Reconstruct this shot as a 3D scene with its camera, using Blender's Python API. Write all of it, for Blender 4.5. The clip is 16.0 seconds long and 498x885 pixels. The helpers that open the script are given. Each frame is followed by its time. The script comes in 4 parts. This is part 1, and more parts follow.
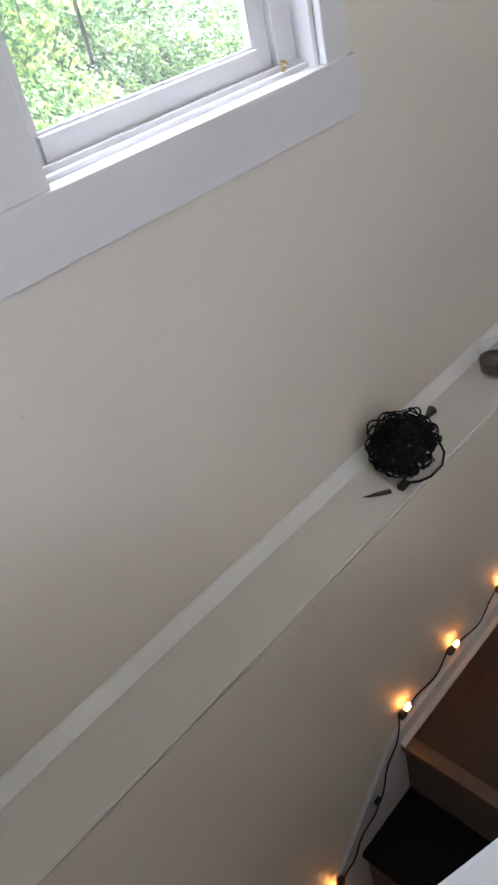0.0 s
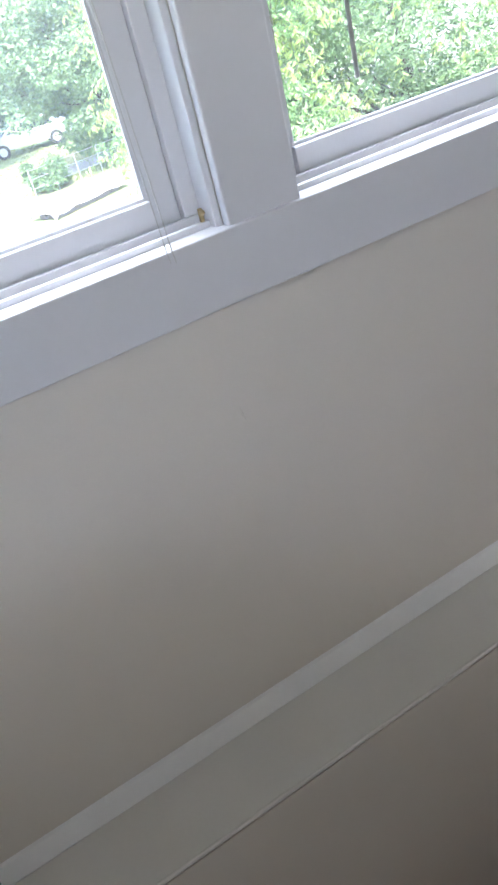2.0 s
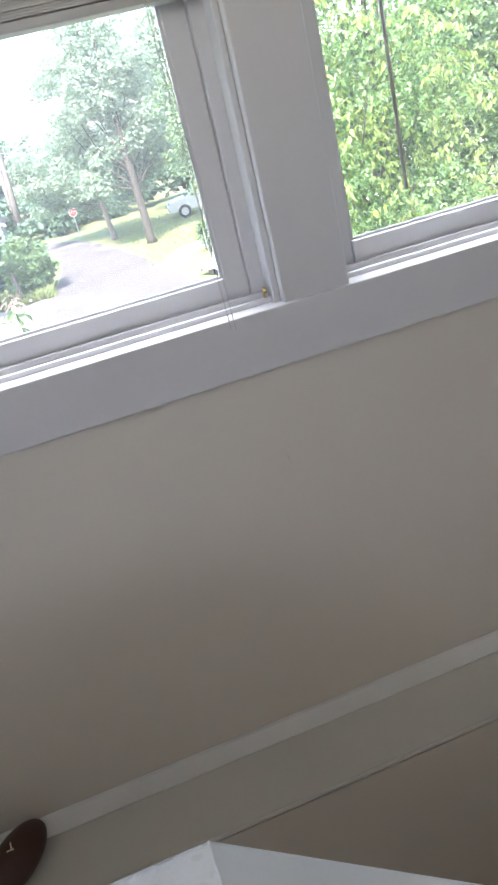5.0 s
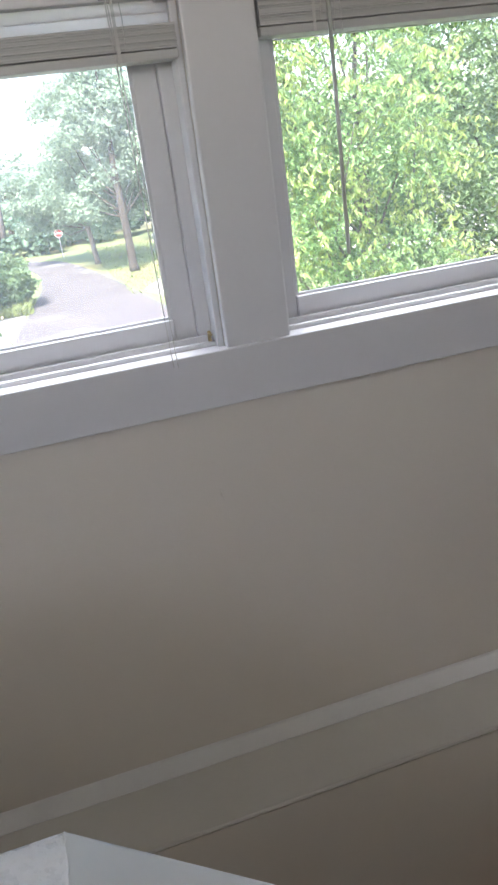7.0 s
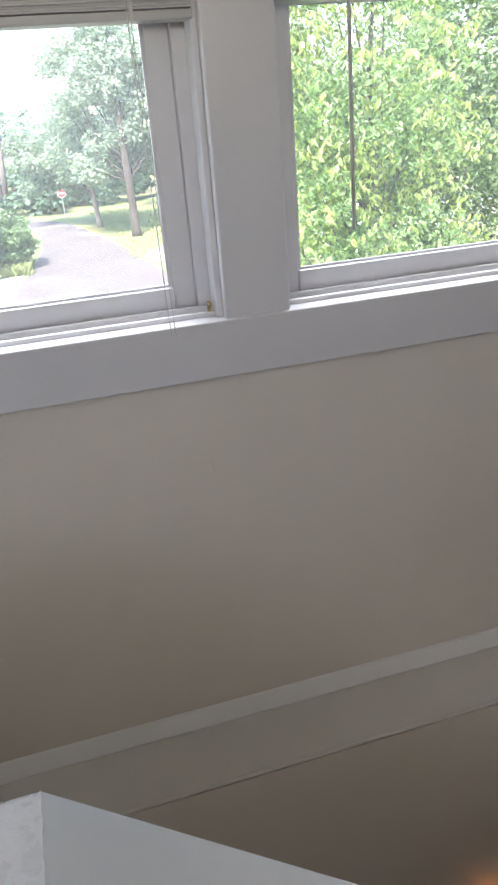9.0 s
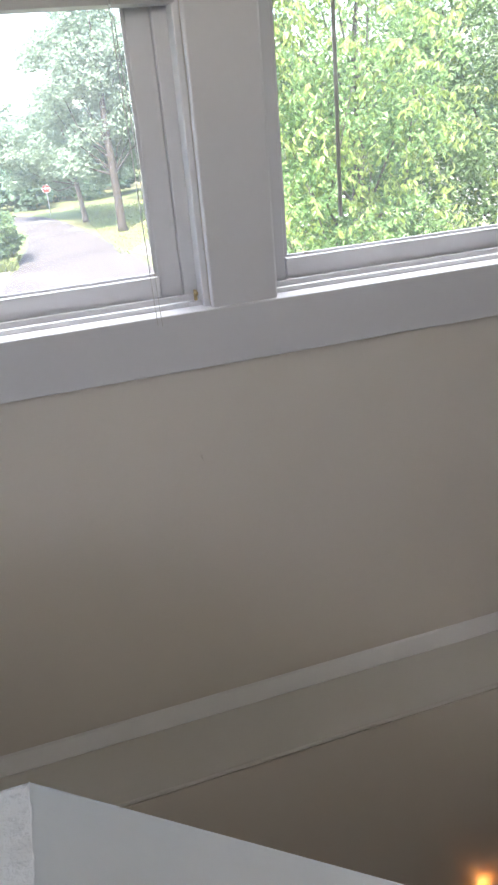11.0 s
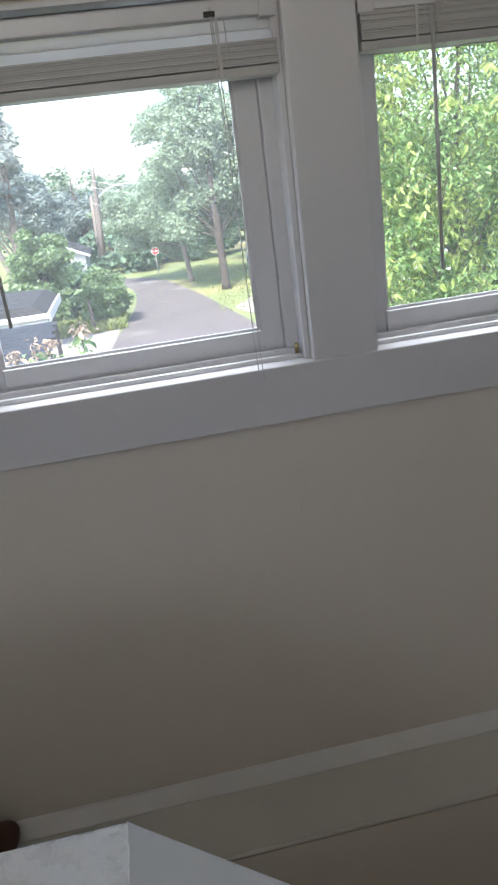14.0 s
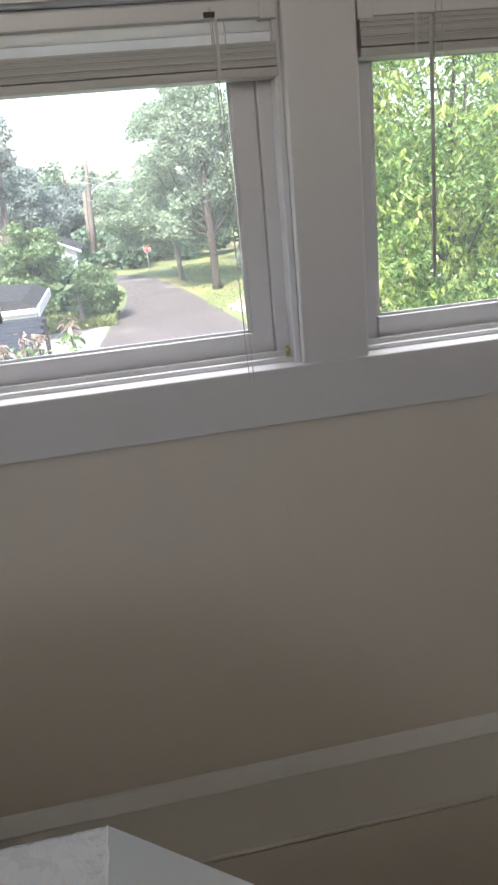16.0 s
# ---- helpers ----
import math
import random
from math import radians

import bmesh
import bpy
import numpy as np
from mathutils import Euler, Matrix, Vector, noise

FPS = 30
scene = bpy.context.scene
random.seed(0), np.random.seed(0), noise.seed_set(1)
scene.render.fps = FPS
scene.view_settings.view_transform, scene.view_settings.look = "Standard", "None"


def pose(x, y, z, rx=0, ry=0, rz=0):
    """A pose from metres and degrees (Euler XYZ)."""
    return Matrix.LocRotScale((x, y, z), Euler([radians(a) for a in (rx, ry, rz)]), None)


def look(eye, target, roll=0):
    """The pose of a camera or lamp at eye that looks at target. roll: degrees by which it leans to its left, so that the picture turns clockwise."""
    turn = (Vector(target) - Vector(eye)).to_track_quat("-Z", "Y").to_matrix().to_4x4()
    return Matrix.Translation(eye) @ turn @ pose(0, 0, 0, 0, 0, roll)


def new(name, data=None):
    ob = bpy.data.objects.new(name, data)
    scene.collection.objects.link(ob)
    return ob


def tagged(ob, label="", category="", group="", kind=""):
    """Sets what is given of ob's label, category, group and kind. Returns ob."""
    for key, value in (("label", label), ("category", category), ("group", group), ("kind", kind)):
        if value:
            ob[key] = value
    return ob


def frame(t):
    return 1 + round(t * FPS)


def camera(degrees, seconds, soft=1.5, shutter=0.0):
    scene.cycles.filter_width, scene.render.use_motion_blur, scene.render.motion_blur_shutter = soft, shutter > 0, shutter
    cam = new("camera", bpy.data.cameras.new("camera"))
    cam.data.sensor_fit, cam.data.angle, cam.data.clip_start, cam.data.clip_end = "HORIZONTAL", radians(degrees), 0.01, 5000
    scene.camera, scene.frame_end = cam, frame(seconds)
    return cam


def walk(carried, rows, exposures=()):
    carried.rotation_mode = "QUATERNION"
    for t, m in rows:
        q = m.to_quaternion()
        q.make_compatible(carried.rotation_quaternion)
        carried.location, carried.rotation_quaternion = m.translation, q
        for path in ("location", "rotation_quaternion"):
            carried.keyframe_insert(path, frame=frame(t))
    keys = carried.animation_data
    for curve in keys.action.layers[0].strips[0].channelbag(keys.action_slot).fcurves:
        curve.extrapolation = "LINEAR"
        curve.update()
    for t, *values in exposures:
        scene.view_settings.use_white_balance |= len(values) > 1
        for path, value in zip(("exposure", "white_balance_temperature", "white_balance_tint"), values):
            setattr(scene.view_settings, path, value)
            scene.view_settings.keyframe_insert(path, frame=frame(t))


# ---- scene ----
# Origin: on the window stool, at the left edge of the post between the two windows.
# x runs along the window wall, y out through the windows, z up.
cam = camera(37.46, 16.0, soft=2.4, shutter=0.35)
PATH = [
    (0, pose(-0.4218, -1.0108, 0.2752, 53.54, 11.33, -46.83)),
    (0.5, pose(-0.4013, -1.0309, 0.2763, 54.24, 10.79, -43.76)),
    (0.7, pose(-0.4105, -0.9870, 0.2614, 50.64, 7.93, -45.71)),
    (1, pose(-0.4325, -0.9744, 0.2448, 44.88, 9.07, -43.88)),
    (1.3, pose(-0.3987, -0.9823, 0.2561, 45.25, 10.15, -40.28)),
    (1.5, pose(-0.4386, -0.9820, 0.2602, 43.82, 12.09, -39.63)),
    (1.8, pose(-0.4666, -1.0021, 0.2908, 55.33, 14.39, -32.26)),
    (2, pose(-0.4485, -0.9857, 0.2845, 57.84, 13.29, -30.11)),
    (2.3, pose(-0.4468, -1.0089, 0.2847, 59.78, 13.36, -30.14)),
    (2.5, pose(-0.4444, -0.9824, 0.2807, 59.59, 10.14, -31.67)),
    (2.7, pose(-0.4594, -0.9923, 0.2855, 59.55, 11.32, -28.57)),
    (3, pose(-0.4434, -1.0230, 0.2854, 61.64, 11.91, -27.46)),
    (3.1, pose(-0.4679, -1.0597, 0.2672, 61.37, 11.07, -30.65)),
    (3.3, pose(-0.5144, -1.0845, 0.2962, 58.71, 10.19, -34.80)),
    (3.5, pose(-0.5354, -1.1330, 0.2923, 61.24, 12.80, -29.01)),
    (3.6, pose(-0.5300, -1.1369, 0.2748, 61.01, 14.98, -25.84)),
    (5.8, pose(-0.3103, -1.3048, 0.3448, 67.39, 12.20, -14.99)),
    (6, pose(-0.3106, -1.3092, 0.3450, 67.81, 9.60, -16.15)),
    (6.5, pose(-0.3102, -1.3171, 0.3423, 65.88, 6.27, -19.17)),
    (7, pose(-0.3159, -1.3230, 0.3417, 68.00, 7.26, -17.24)),
    (7.5, pose(-0.3160, -1.3293, 0.3413, 69.06, 7.74, -16.98)),
    (8, pose(-0.3167, -1.3267, 0.3399, 66.99, 5.13, -15.98)),
    (8.5, pose(-0.3143, -1.3233, 0.3417, 67.30, 3.91, -16.69)),
    (9, pose(-0.3147, -1.3202, 0.3407, 65.97, 4.34, -16.52)),
    (11.5, pose(-0.3129, -1.3160, 0.3273, 65.44, 4.62, -17.76)),
    (12, pose(-0.3137, -1.3130, 0.3264, 65.32, 4.14, -17.46)),
    (12.5, pose(-0.3153, -1.3014, 0.3235, 64.81, 3.42, -15.18)),
    (13, pose(-0.3138, -1.3140, 0.3251, 67.13, 3.50, -16.80)),
    (13.2, pose(-0.3122, -1.3204, 0.3345, 69.01, 4.64, -13.57)),
    (13.5, pose(-0.3183, -1.3283, 0.3305, 70.65, 4.51, -11.11)),
    (14, pose(-0.3168, -1.3256, 0.3277, 70.35, 7.00, -10.16)),
    (14.5, pose(-0.3201, -1.3300, 0.3303, 70.73, 5.71, -9.76)),
    (15, pose(-0.3195, -1.3225, 0.3304, 71.68, 5.89, -9.25)),
    (15.5, pose(-0.3164, -1.3231, 0.3282, 71.82, 6.31, -10.75)),
    (16, pose(-0.3193, -1.3228, 0.3302, 70.35, 5.21, -10.63)),
]
EXPOSURES = [
    (0, 3.66, 6330, 10.5),
    (0.5, 3.54, 6300, 10),
    (1, 3.56, 6200, 10),
    (1.5, 3.58, 6150, 10.5),
    (2, 3.35, 6040, 10),
    (3.5, 3.14, 6240, 9.5),
    (5.8, 2.88, 6530, 11.5),
    (7, 2.85, 6530, 11.5),
    (9, 2.92, 6670, 12),
    (11.5, 2.97, 6630, 11.5),
    (12.5, 3.02, 6560, 11.5),
    (13.1, 2.85, 6510, 10.5),
    (13.6, 2.47, 6530, 10),
    (15, 2.27, 6710, 10.5),
    (16, 2.37, 7010, 11.5),
]
walk(cam, PATH, EXPOSURES)

# ---- light ----
world = bpy.data.worlds.new("world")
scene.world = world
world.use_nodes = True
_n = world.node_tree.nodes
_sky = _n.new("ShaderNodeTexSky")
_sky.sky_type = "NISHITA"
_sky.sun_disc = False
_sky.sun_elevation = radians(52)
_sky.sun_rotation = radians(205)
_sky.air_density, _sky.dust_density = 1.0, 3.0
_bg = _n["Background"]
_bg.inputs["Strength"].default_value = 0.15
world.node_tree.links.new(_sky.outputs["Color"], _bg.inputs["Color"])
sun = new("sun", bpy.data.lights.new("sun", "SUN"))
sun.data.energy, sun.data.angle, sun.data.color = 2.0, radians(6), (1.0, 0.96, 0.90)
sun.matrix_basis = look((-4, -9, 12.5), (0, 0, 0))


def fill_lamp(name, eye, target, w, h, power, spread, tone=(0.985, 0.975, 0.97)):
    """An added area lamp standing in for daylight, at an assumed room opening or over a stool."""
    ob = new(name, bpy.data.lights.new(name, "AREA"))
    ob.data.shape, ob.data.size, ob.data.size_y, ob.data.energy, ob.data.color = "RECTANGLE", w, h, power, tone
    ob.data.spread = radians(spread)
    ob.matrix_basis = look(eye, target)


# Fill for the room: lamps in assumed openings, aimed up to imitate ceiling bounce.
fill_lamp("south_fill_light", (-0.8, -3.47, 0.92), (-0.3, -1.9, 2.2), 1.2, 0.74, 2.85, 110)
fill_lamp("west_fill_light", (-2.59, -2.3, 0.85), (-1.6, -2.1, 2.0), 1.2, 0.78, 1.5, 120)
# added lamps outside the two window openings, brightening the stools in place of the sky
for wx in (-0.324, 0.45):
    fill_lamp("stool_fill_light", (wx, 0.36, 0.86), (wx, -0.02, 0.1), 0.6, 0.3, 2.2, 140, (0.93, 0.96, 1.0))

# ---- materials ----
def mat(name, color, rough=0.6, metal=0.0, var=0.12, scale=6.0, fine=60.0, bump=0.15, dist=0.002, grain=(1, 1, 1), random_by="", spread=0.0, transmission=0.0, emit=None, spots=None, translucent=0.0, spec=0.5):
    """A surface with two scales of variation in colour and gloss, and a fine relief."""
    m = bpy.data.materials.new(name)
    m.use_nodes = True
    nt = m.node_tree
    n, link = nt.nodes, nt.links.new
    b = n["Principled BSDF"]
    b.inputs["Roughness"].default_value = rough
    b.inputs["Metallic"].default_value = metal
    b.inputs["Specular IOR Level"].default_value = spec
    b.inputs["Transmission Weight"].default_value = transmission
    co = n.new("ShaderNodeTexCoord")
    mp = n.new("ShaderNodeMapping")
    mp.inputs["Scale"].default_value = grain
    link(co.outputs["Object"], mp.inputs["Vector"])
    big, small = n.new("ShaderNodeTexNoise"), n.new("ShaderNodeTexNoise")
    big.inputs["Scale"].default_value, small.inputs["Scale"].default_value = scale, fine
    big.inputs["Detail"].default_value, small.inputs["Detail"].default_value = 4, 3
    link(mp.outputs[0], big.inputs["Vector"])
    link(mp.outputs[0], small.inputs["Vector"])
    add = n.new("ShaderNodeMath")
    add.operation = "MULTIPLY_ADD"
    add.inputs[1].default_value = 0.35
    link(small.outputs["Fac"], add.inputs[0])
    link(big.outputs["Fac"], add.inputs[2])
    rng = n.new("ShaderNodeMapRange")
    rng.inputs["From Min"].default_value, rng.inputs["From Max"].default_value = 0.35, 1.0
    rng.inputs["To Min"].default_value, rng.inputs["To Max"].default_value = 1 - var, 1 + var
    link(add.outputs[0], rng.inputs["Value"])
    value = rng.outputs[0]
    if random_by:
        src = n.new("ShaderNodeObjectInfo" if random_by == "object" else "ShaderNodeNewGeometry")
        r2 = n.new("ShaderNodeMapRange")
        r2.inputs["To Min"].default_value, r2.inputs["To Max"].default_value = 1 - spread, 1 + spread
        link(src.outputs["Random" if random_by == "object" else "Random Per Island"], r2.inputs["Value"])
        mul = n.new("ShaderNodeMath")
        mul.operation = "MULTIPLY"
        link(value, mul.inputs[0])
        link(r2.outputs[0], mul.inputs[1])
        value = mul.outputs[0]
    col = n.new("ShaderNodeVectorMath")
    col.operation = "SCALE"
    col.inputs[0].default_value = color
    link(value, col.inputs["Scale"])
    out = col.outputs[0]
    if spots:
        tone, size, amount = spots
        sp = n.new("ShaderNodeTexNoise")
        sp.inputs["Scale"].default_value, sp.inputs["Detail"].default_value = size, 5
        link(mp.outputs[0], sp.inputs["Vector"])
        cut = n.new("ShaderNodeMapRange")
        cut.inputs["From Min"].default_value, cut.inputs["From Max"].default_value = 1 - amount - 0.06, 1 - amount + 0.06
        link(sp.outputs["Fac"], cut.inputs["Value"])
        mix = n.new("ShaderNodeMix")
        mix.data_type = "RGBA"
        link(cut.outputs[0], mix.inputs["Factor"])
        link(out, mix.inputs["A"])
        mix.inputs["B"].default_value = (*tone, 1)
        out = mix.outputs["Result"]
    link(out, b.inputs["Base Color"])
    rr = n.new("ShaderNodeMapRange")
    rr.inputs["To Min"].default_value, rr.inputs["To Max"].default_value = max(0.02, rough - 0.1), min(1, rough + 0.1)
    link(big.outputs["Fac"], rr.inputs["Value"])
    link(rr.outputs[0], b.inputs["Roughness"])
    if bump:
        bp = n.new("ShaderNodeBump")
        bp.inputs["Strength"].default_value, bp.inputs["Distance"].default_value = bump, dist
        link(add.outputs[0], bp.inputs["Height"])
        link(bp.outputs[0], b.inputs["Normal"])
    if emit:
        b.inputs["Emission Color"].default_value = (*emit[0], 1)
        b.inputs["Emission Strength"].default_value = emit[1]
    if translucent:
        tr, mx = n.new("ShaderNodeBsdfTranslucent"), n.new("ShaderNodeMixShader")
        link(out, tr.inputs["Color"])
        mx.inputs[0].default_value = translucent
        link(b.outputs[0], mx.inputs[1])
        link(tr.outputs[0], mx.inputs[2])
        link(mx.outputs[0], n["Material Output"].inputs["Surface"])
    return m


WALL = mat("greige_wall_paint", (0.597, 0.556, 0.498), 0.62, var=0.035, scale=2.2, fine=220, bump=0.12, dist=0.0012)
CEILING = mat("ceiling_paint", (0.78, 0.77, 0.74), 0.8, var=0.03, fine=150)
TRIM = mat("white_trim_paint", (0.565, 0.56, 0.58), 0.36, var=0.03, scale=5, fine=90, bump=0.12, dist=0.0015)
LEDGE = mat("pale_ledge_paint", (0.62, 0.605, 0.57), 0.5, var=0.04, scale=4, fine=120, bump=0.15, dist=0.0012)
STRIP = mat("white_base_strip_paint", (0.70, 0.695, 0.69), 0.45, var=0.05, scale=7, fine=110, bump=0.15, dist=0.0012)
CAP = mat("smooth_white_cap_paint", (0.765, 0.775, 0.775), 0.42, var=0.03, scale=8, fine=140, bump=0.16, dist=0.0012)
ROUGH_CAP = mat("lumpy_white_cap_paint", (0.73, 0.735, 0.735), 0.28, var=0.03, scale=48, fine=170, bump=0.8, dist=0.007)
LANDING_WOOD = mat("dark_brown_floorboard", (0.030, 0.0155, 0.011), 0.55, var=0.35, scale=3, fine=30, grain=(1, 9, 9), bump=0.2, random_by="object", spread=0.2)
NOSE_WOOD = mat("worn_brown_nosing", (0.105, 0.070, 0.052), 0.4, var=0.25, scale=5, fine=40, grain=(6, 1, 6), bump=0.2)
BLACK_TREAD = mat("black_painted_tread", (0.004, 0.004, 0.005), 0.75, spec=0.15, var=0.4, scale=5, fine=50, bump=0.3)
RISER = mat("grey_painted_riser", (0.10, 0.085, 0.077), 0.5, var=0.1, scale=5, bump=0.2)
FLOOR = mat("brown_upper_floor", (0.16, 0.095, 0.06), 0.4, var=0.3, scale=3, grain=(1, 8, 1))
CORD = mat("black_green_cord", (0.0035, 0.005, 0.0045), 0.7, spec=0.2, var=0.3, scale=30, fine=200, bump=0.2)
SOCKET = mat("black_lamp_socket", (0.022, 0.018, 0.015), 0.45, var=0.2, scale=40, bump=0.2)
BULB = mat("glowing_warm_bulb", (1.0, 0.75, 0.45), 0.3, var=0.0, bump=0, emit=((1.0, 0.36, 0.085), 4.6))
BRASS = mat("tarnished_brass", (0.43, 0.33, 0.17), 0.35, metal=0.9, var=0.3, scale=60, bump=0.2)
SLAT = mat("pale_grey_blind_slat", (0.43, 0.425, 0.42), 0.5, var=0.04, scale=9, bump=0.05, random_by="object", spread=0.10)
# Paler translucent copy of the slat, so the gap under the headrail reads lit.
SLAT_THIN = mat("brightened_translucent_slat", (0.80, 0.77, 0.77), 0.5, var=0.05, scale=9, bump=0.05, translucent=0.75)
WAND = mat("dark_clear_plastic_wand", (0.42, 0.43, 0.40), 0.3, var=0.1, bump=0)
CORD_WHITE = mat("white_lift_cord", (0.48, 0.47, 0.46), 0.7, var=0.05, bump=0)
LEATHER = mat("dark_brown_leather", (0.050, 0.017, 0.010), 0.4, var=0.2, scale=14, fine=260, bump=0.4, dist=0.001)
PALE_MARK = mat("pale_mark", (0.62, 0.52, 0.44), 0.6, var=0.1, bump=0)
WAX = mat("brown_candle_wax", (0.030, 0.014, 0.010), 0.45, var=0.15, scale=20, bump=0.2)


def glass_mat(name, tint, gloss, veil=0.0, edge=0.5):
    m = bpy.data.materials.new(name)
    m.use_nodes = True
    n, link = m.node_tree.nodes, m.node_tree.links.new
    n.remove(n["Principled BSDF"])
    clear, shine, mix, fr = n.new("ShaderNodeBsdfTransparent"), n.new("ShaderNodeBsdfGlossy"), n.new("ShaderNodeMixShader"), n.new("ShaderNodeLayerWeight")
    clear.inputs["Color"].default_value = (*tint, 1)
    shine.inputs["Roughness"].default_value = gloss
    pw, ma = n.new("ShaderNodeMath"), n.new("ShaderNodeMath")
    pw.operation, ma.operation = "POWER", "MULTIPLY_ADD"
    pw.inputs[1].default_value, ma.inputs[1].default_value, ma.inputs[2].default_value = 4.0, edge, 0.015
    link(fr.outputs["Facing"], pw.inputs[0])
    link(pw.outputs[0], ma.inputs[0])
    link(ma.outputs[0], mix.inputs[0])
    link(clear.outputs[0], mix.inputs[1])
    link(shine.outputs[0], mix.inputs[2])
    out = mix.outputs[0]
    # Milky translucent share mixed into the glass as painted haze over the view.
    if veil:
        film, mx2 = n.new("ShaderNodeBsdfTranslucent"), n.new("ShaderNodeMixShader")
        film.inputs["Color"].default_value = (0.90, 0.92, 0.98, 1)
        tex, co, rr = n.new("ShaderNodeTexNoise"), n.new("ShaderNodeTexCoord"), n.new("ShaderNodeMapRange")
        tex.inputs["Scale"].default_value, tex.inputs["Detail"].default_value = 5.0, 4
        link(co.outputs["Object"], tex.inputs["Vector"])
        rr.inputs["To Min"].default_value, rr.inputs["To Max"].default_value = veil * 0.6, veil * 1.4
        link(tex.outputs["Fac"], rr.inputs["Value"])
        link(rr.outputs[0], mx2.inputs[0])
        link(out, mx2.inputs[1])
        link(film.outputs[0], mx2.inputs[2])
        out = mx2.outputs[0]
    link(out, n["Material Output"].inputs["Surface"])
    return m


# Street window gets the stronger painted haze, the tree window less.
VEILED_PANE = glass_mat("veiled_window_glass", (0.95, 0.975, 0.98), 0.03, veil=0.034)
PANE = glass_mat("window_glass", (0.95, 0.98, 0.965), 0.03, veil=0.016)
JAR_GLASS = glass_mat("jar_glass", (0.975, 0.98, 0.975), 0.02, edge=0.18)

ASPHALT = mat("grey_worn_asphalt", (0.098, 0.084, 0.084), 0.95, var=0.32, scale=0.5, fine=6, bump=0.1, dist=0.01, spots=((0.185, 0.165, 0.160), 0.35, 0.40))
GRAVEL = mat("pale_gravel", (0.28, 0.255, 0.24), 0.95, var=0.25, scale=1.2, fine=18, bump=0.5, dist=0.02)
GRASS = mat("mown_grass", (0.155, 0.185, 0.075), 0.9, var=0.35, scale=0.25, fine=3, bump=0.4, dist=0.03, spots=((0.23, 0.20, 0.09), 0.2, 0.42))
BLADES = mat("grass_blades", (0.23, 0.27, 0.10), 0.7, var=0.2, scale=1, bump=0, random_by="island", spread=0.4, translucent=0.3)
BARK = mat("grey_brown_bark", (0.055, 0.046, 0.04), 0.95, var=0.4, scale=6, fine=30, grain=(3, 3, 0.6), bump=0.8, dist=0.03)
LEAF_NEAR = mat("mid_green_leaf", (0.20, 0.315, 0.125), 0.34, var=0.25, scale=0.9, fine=9, bump=0, random_by="island", spread=0.45, translucent=0.4)
LEAF_YOUNG = mat("yellow_green_young_leaf", (0.33, 0.42, 0.135), 0.32, var=0.2, scale=0.9, fine=9, bump=0, random_by="island", spread=0.35, translucent=0.45)
LEAF_MID = mat("fresh_green_leaf", (0.145, 0.22, 0.10), 0.42, var=0.3, scale=0.5, bump=0, random_by="island", spread=0.3, translucent=0.35)
# Far leaves paled and greyed: distance haze put into their colour.
LEAF_FAR = mat("hazed_green_leaf", (0.25, 0.33, 0.235), 0.6, var=0.3, scale=0.25, bump=0, random_by="island", spread=0.3, translucent=0.4)
LEAF_DARK = mat("deep_green_leaf", (0.10, 0.165, 0.105), 0.6, var=0.3, scale=0.25, bump=0, random_by="island", spread=0.3, translucent=0.3)
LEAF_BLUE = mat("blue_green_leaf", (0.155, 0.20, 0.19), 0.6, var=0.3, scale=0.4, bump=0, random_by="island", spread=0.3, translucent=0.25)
LEAF_RED = mat("reddish_young_leaf", (0.56, 0.42, 0.33), 0.5, var=0.3, scale=4, bump=0, random_by="island", spread=0.35, translucent=0.35)
SHINGLE = mat("dark_grey_shingle", (0.018, 0.022, 0.032), 0.9, var=0.3, scale=3, fine=40, bump=0.5, dist=0.004, random_by="object", spread=0.2)
METAL_ROOF = mat("weathered_grey_roof", (0.042, 0.042, 0.045), 0.9, spec=0.1, var=0.2, scale=2, fine=20, bump=0.2)
SIDING = mat("grey_blue_siding", (0.36, 0.38, 0.41), 0.7, var=0.1, scale=2, bump=0.1)
FASCIA = mat("white_fascia", (0.70, 0.70, 0.70), 0.5, var=0.08, scale=3, bump=0.1)
POLE_WOOD = mat("weathered_pole_wood", (0.15, 0.125, 0.115), 0.9, var=0.3, scale=2, fine=20, grain=(8, 8, 0.5), bump=0.5, dist=0.01)
WIRE = mat("pale_cable", (0.35, 0.35, 0.36), 0.6, var=0.05, bump=0)
SIGN_RED = mat("red_sign_paint", (0.36, 0.05, 0.05), 0.5, var=0.06, bump=0)
SIGN_WHITE = mat("white_sign_paint", (0.8, 0.8, 0.8), 0.5, var=0.03, bump=0)
STEEL = mat("galvanised_steel", (0.42, 0.42, 0.43), 0.45, metal=0.8, var=0.15, scale=20, bump=0.05)
PALE_BARK = mat("pale_grey_bark", (0.15, 0.13, 0.115), 0.95, var=0.4, scale=6, fine=30, grain=(3, 3, 0.6), bump=0.8, dist=0.03)
CAR_SILVER = mat("silver_car_paint", (0.42, 0.44, 0.46), 0.25, metal=0.2, var=0.03, bump=0)
CAR_WHITE = mat("white_car_paint", (0.80, 0.80, 0.80), 0.25, var=0.03, bump=0)
DARK_GLASS = mat("dark_car_glass", (0.03, 0.035, 0.04), 0.1, var=0.05, bump=0)
RUBBER = mat("black_tyre", (0.02, 0.02, 0.02), 0.8, var=0.1, bump=0.1)


# ---- helpers for shapes ----
def mesh_of(name, bm, material, smooth=False):
    me = bpy.data.meshes.new(name)
    bm.to_mesh(me)
    bm.free()
    me.materials.append(material)
    if smooth:
        for p in me.polygons:
            p.use_smooth = True
    return me


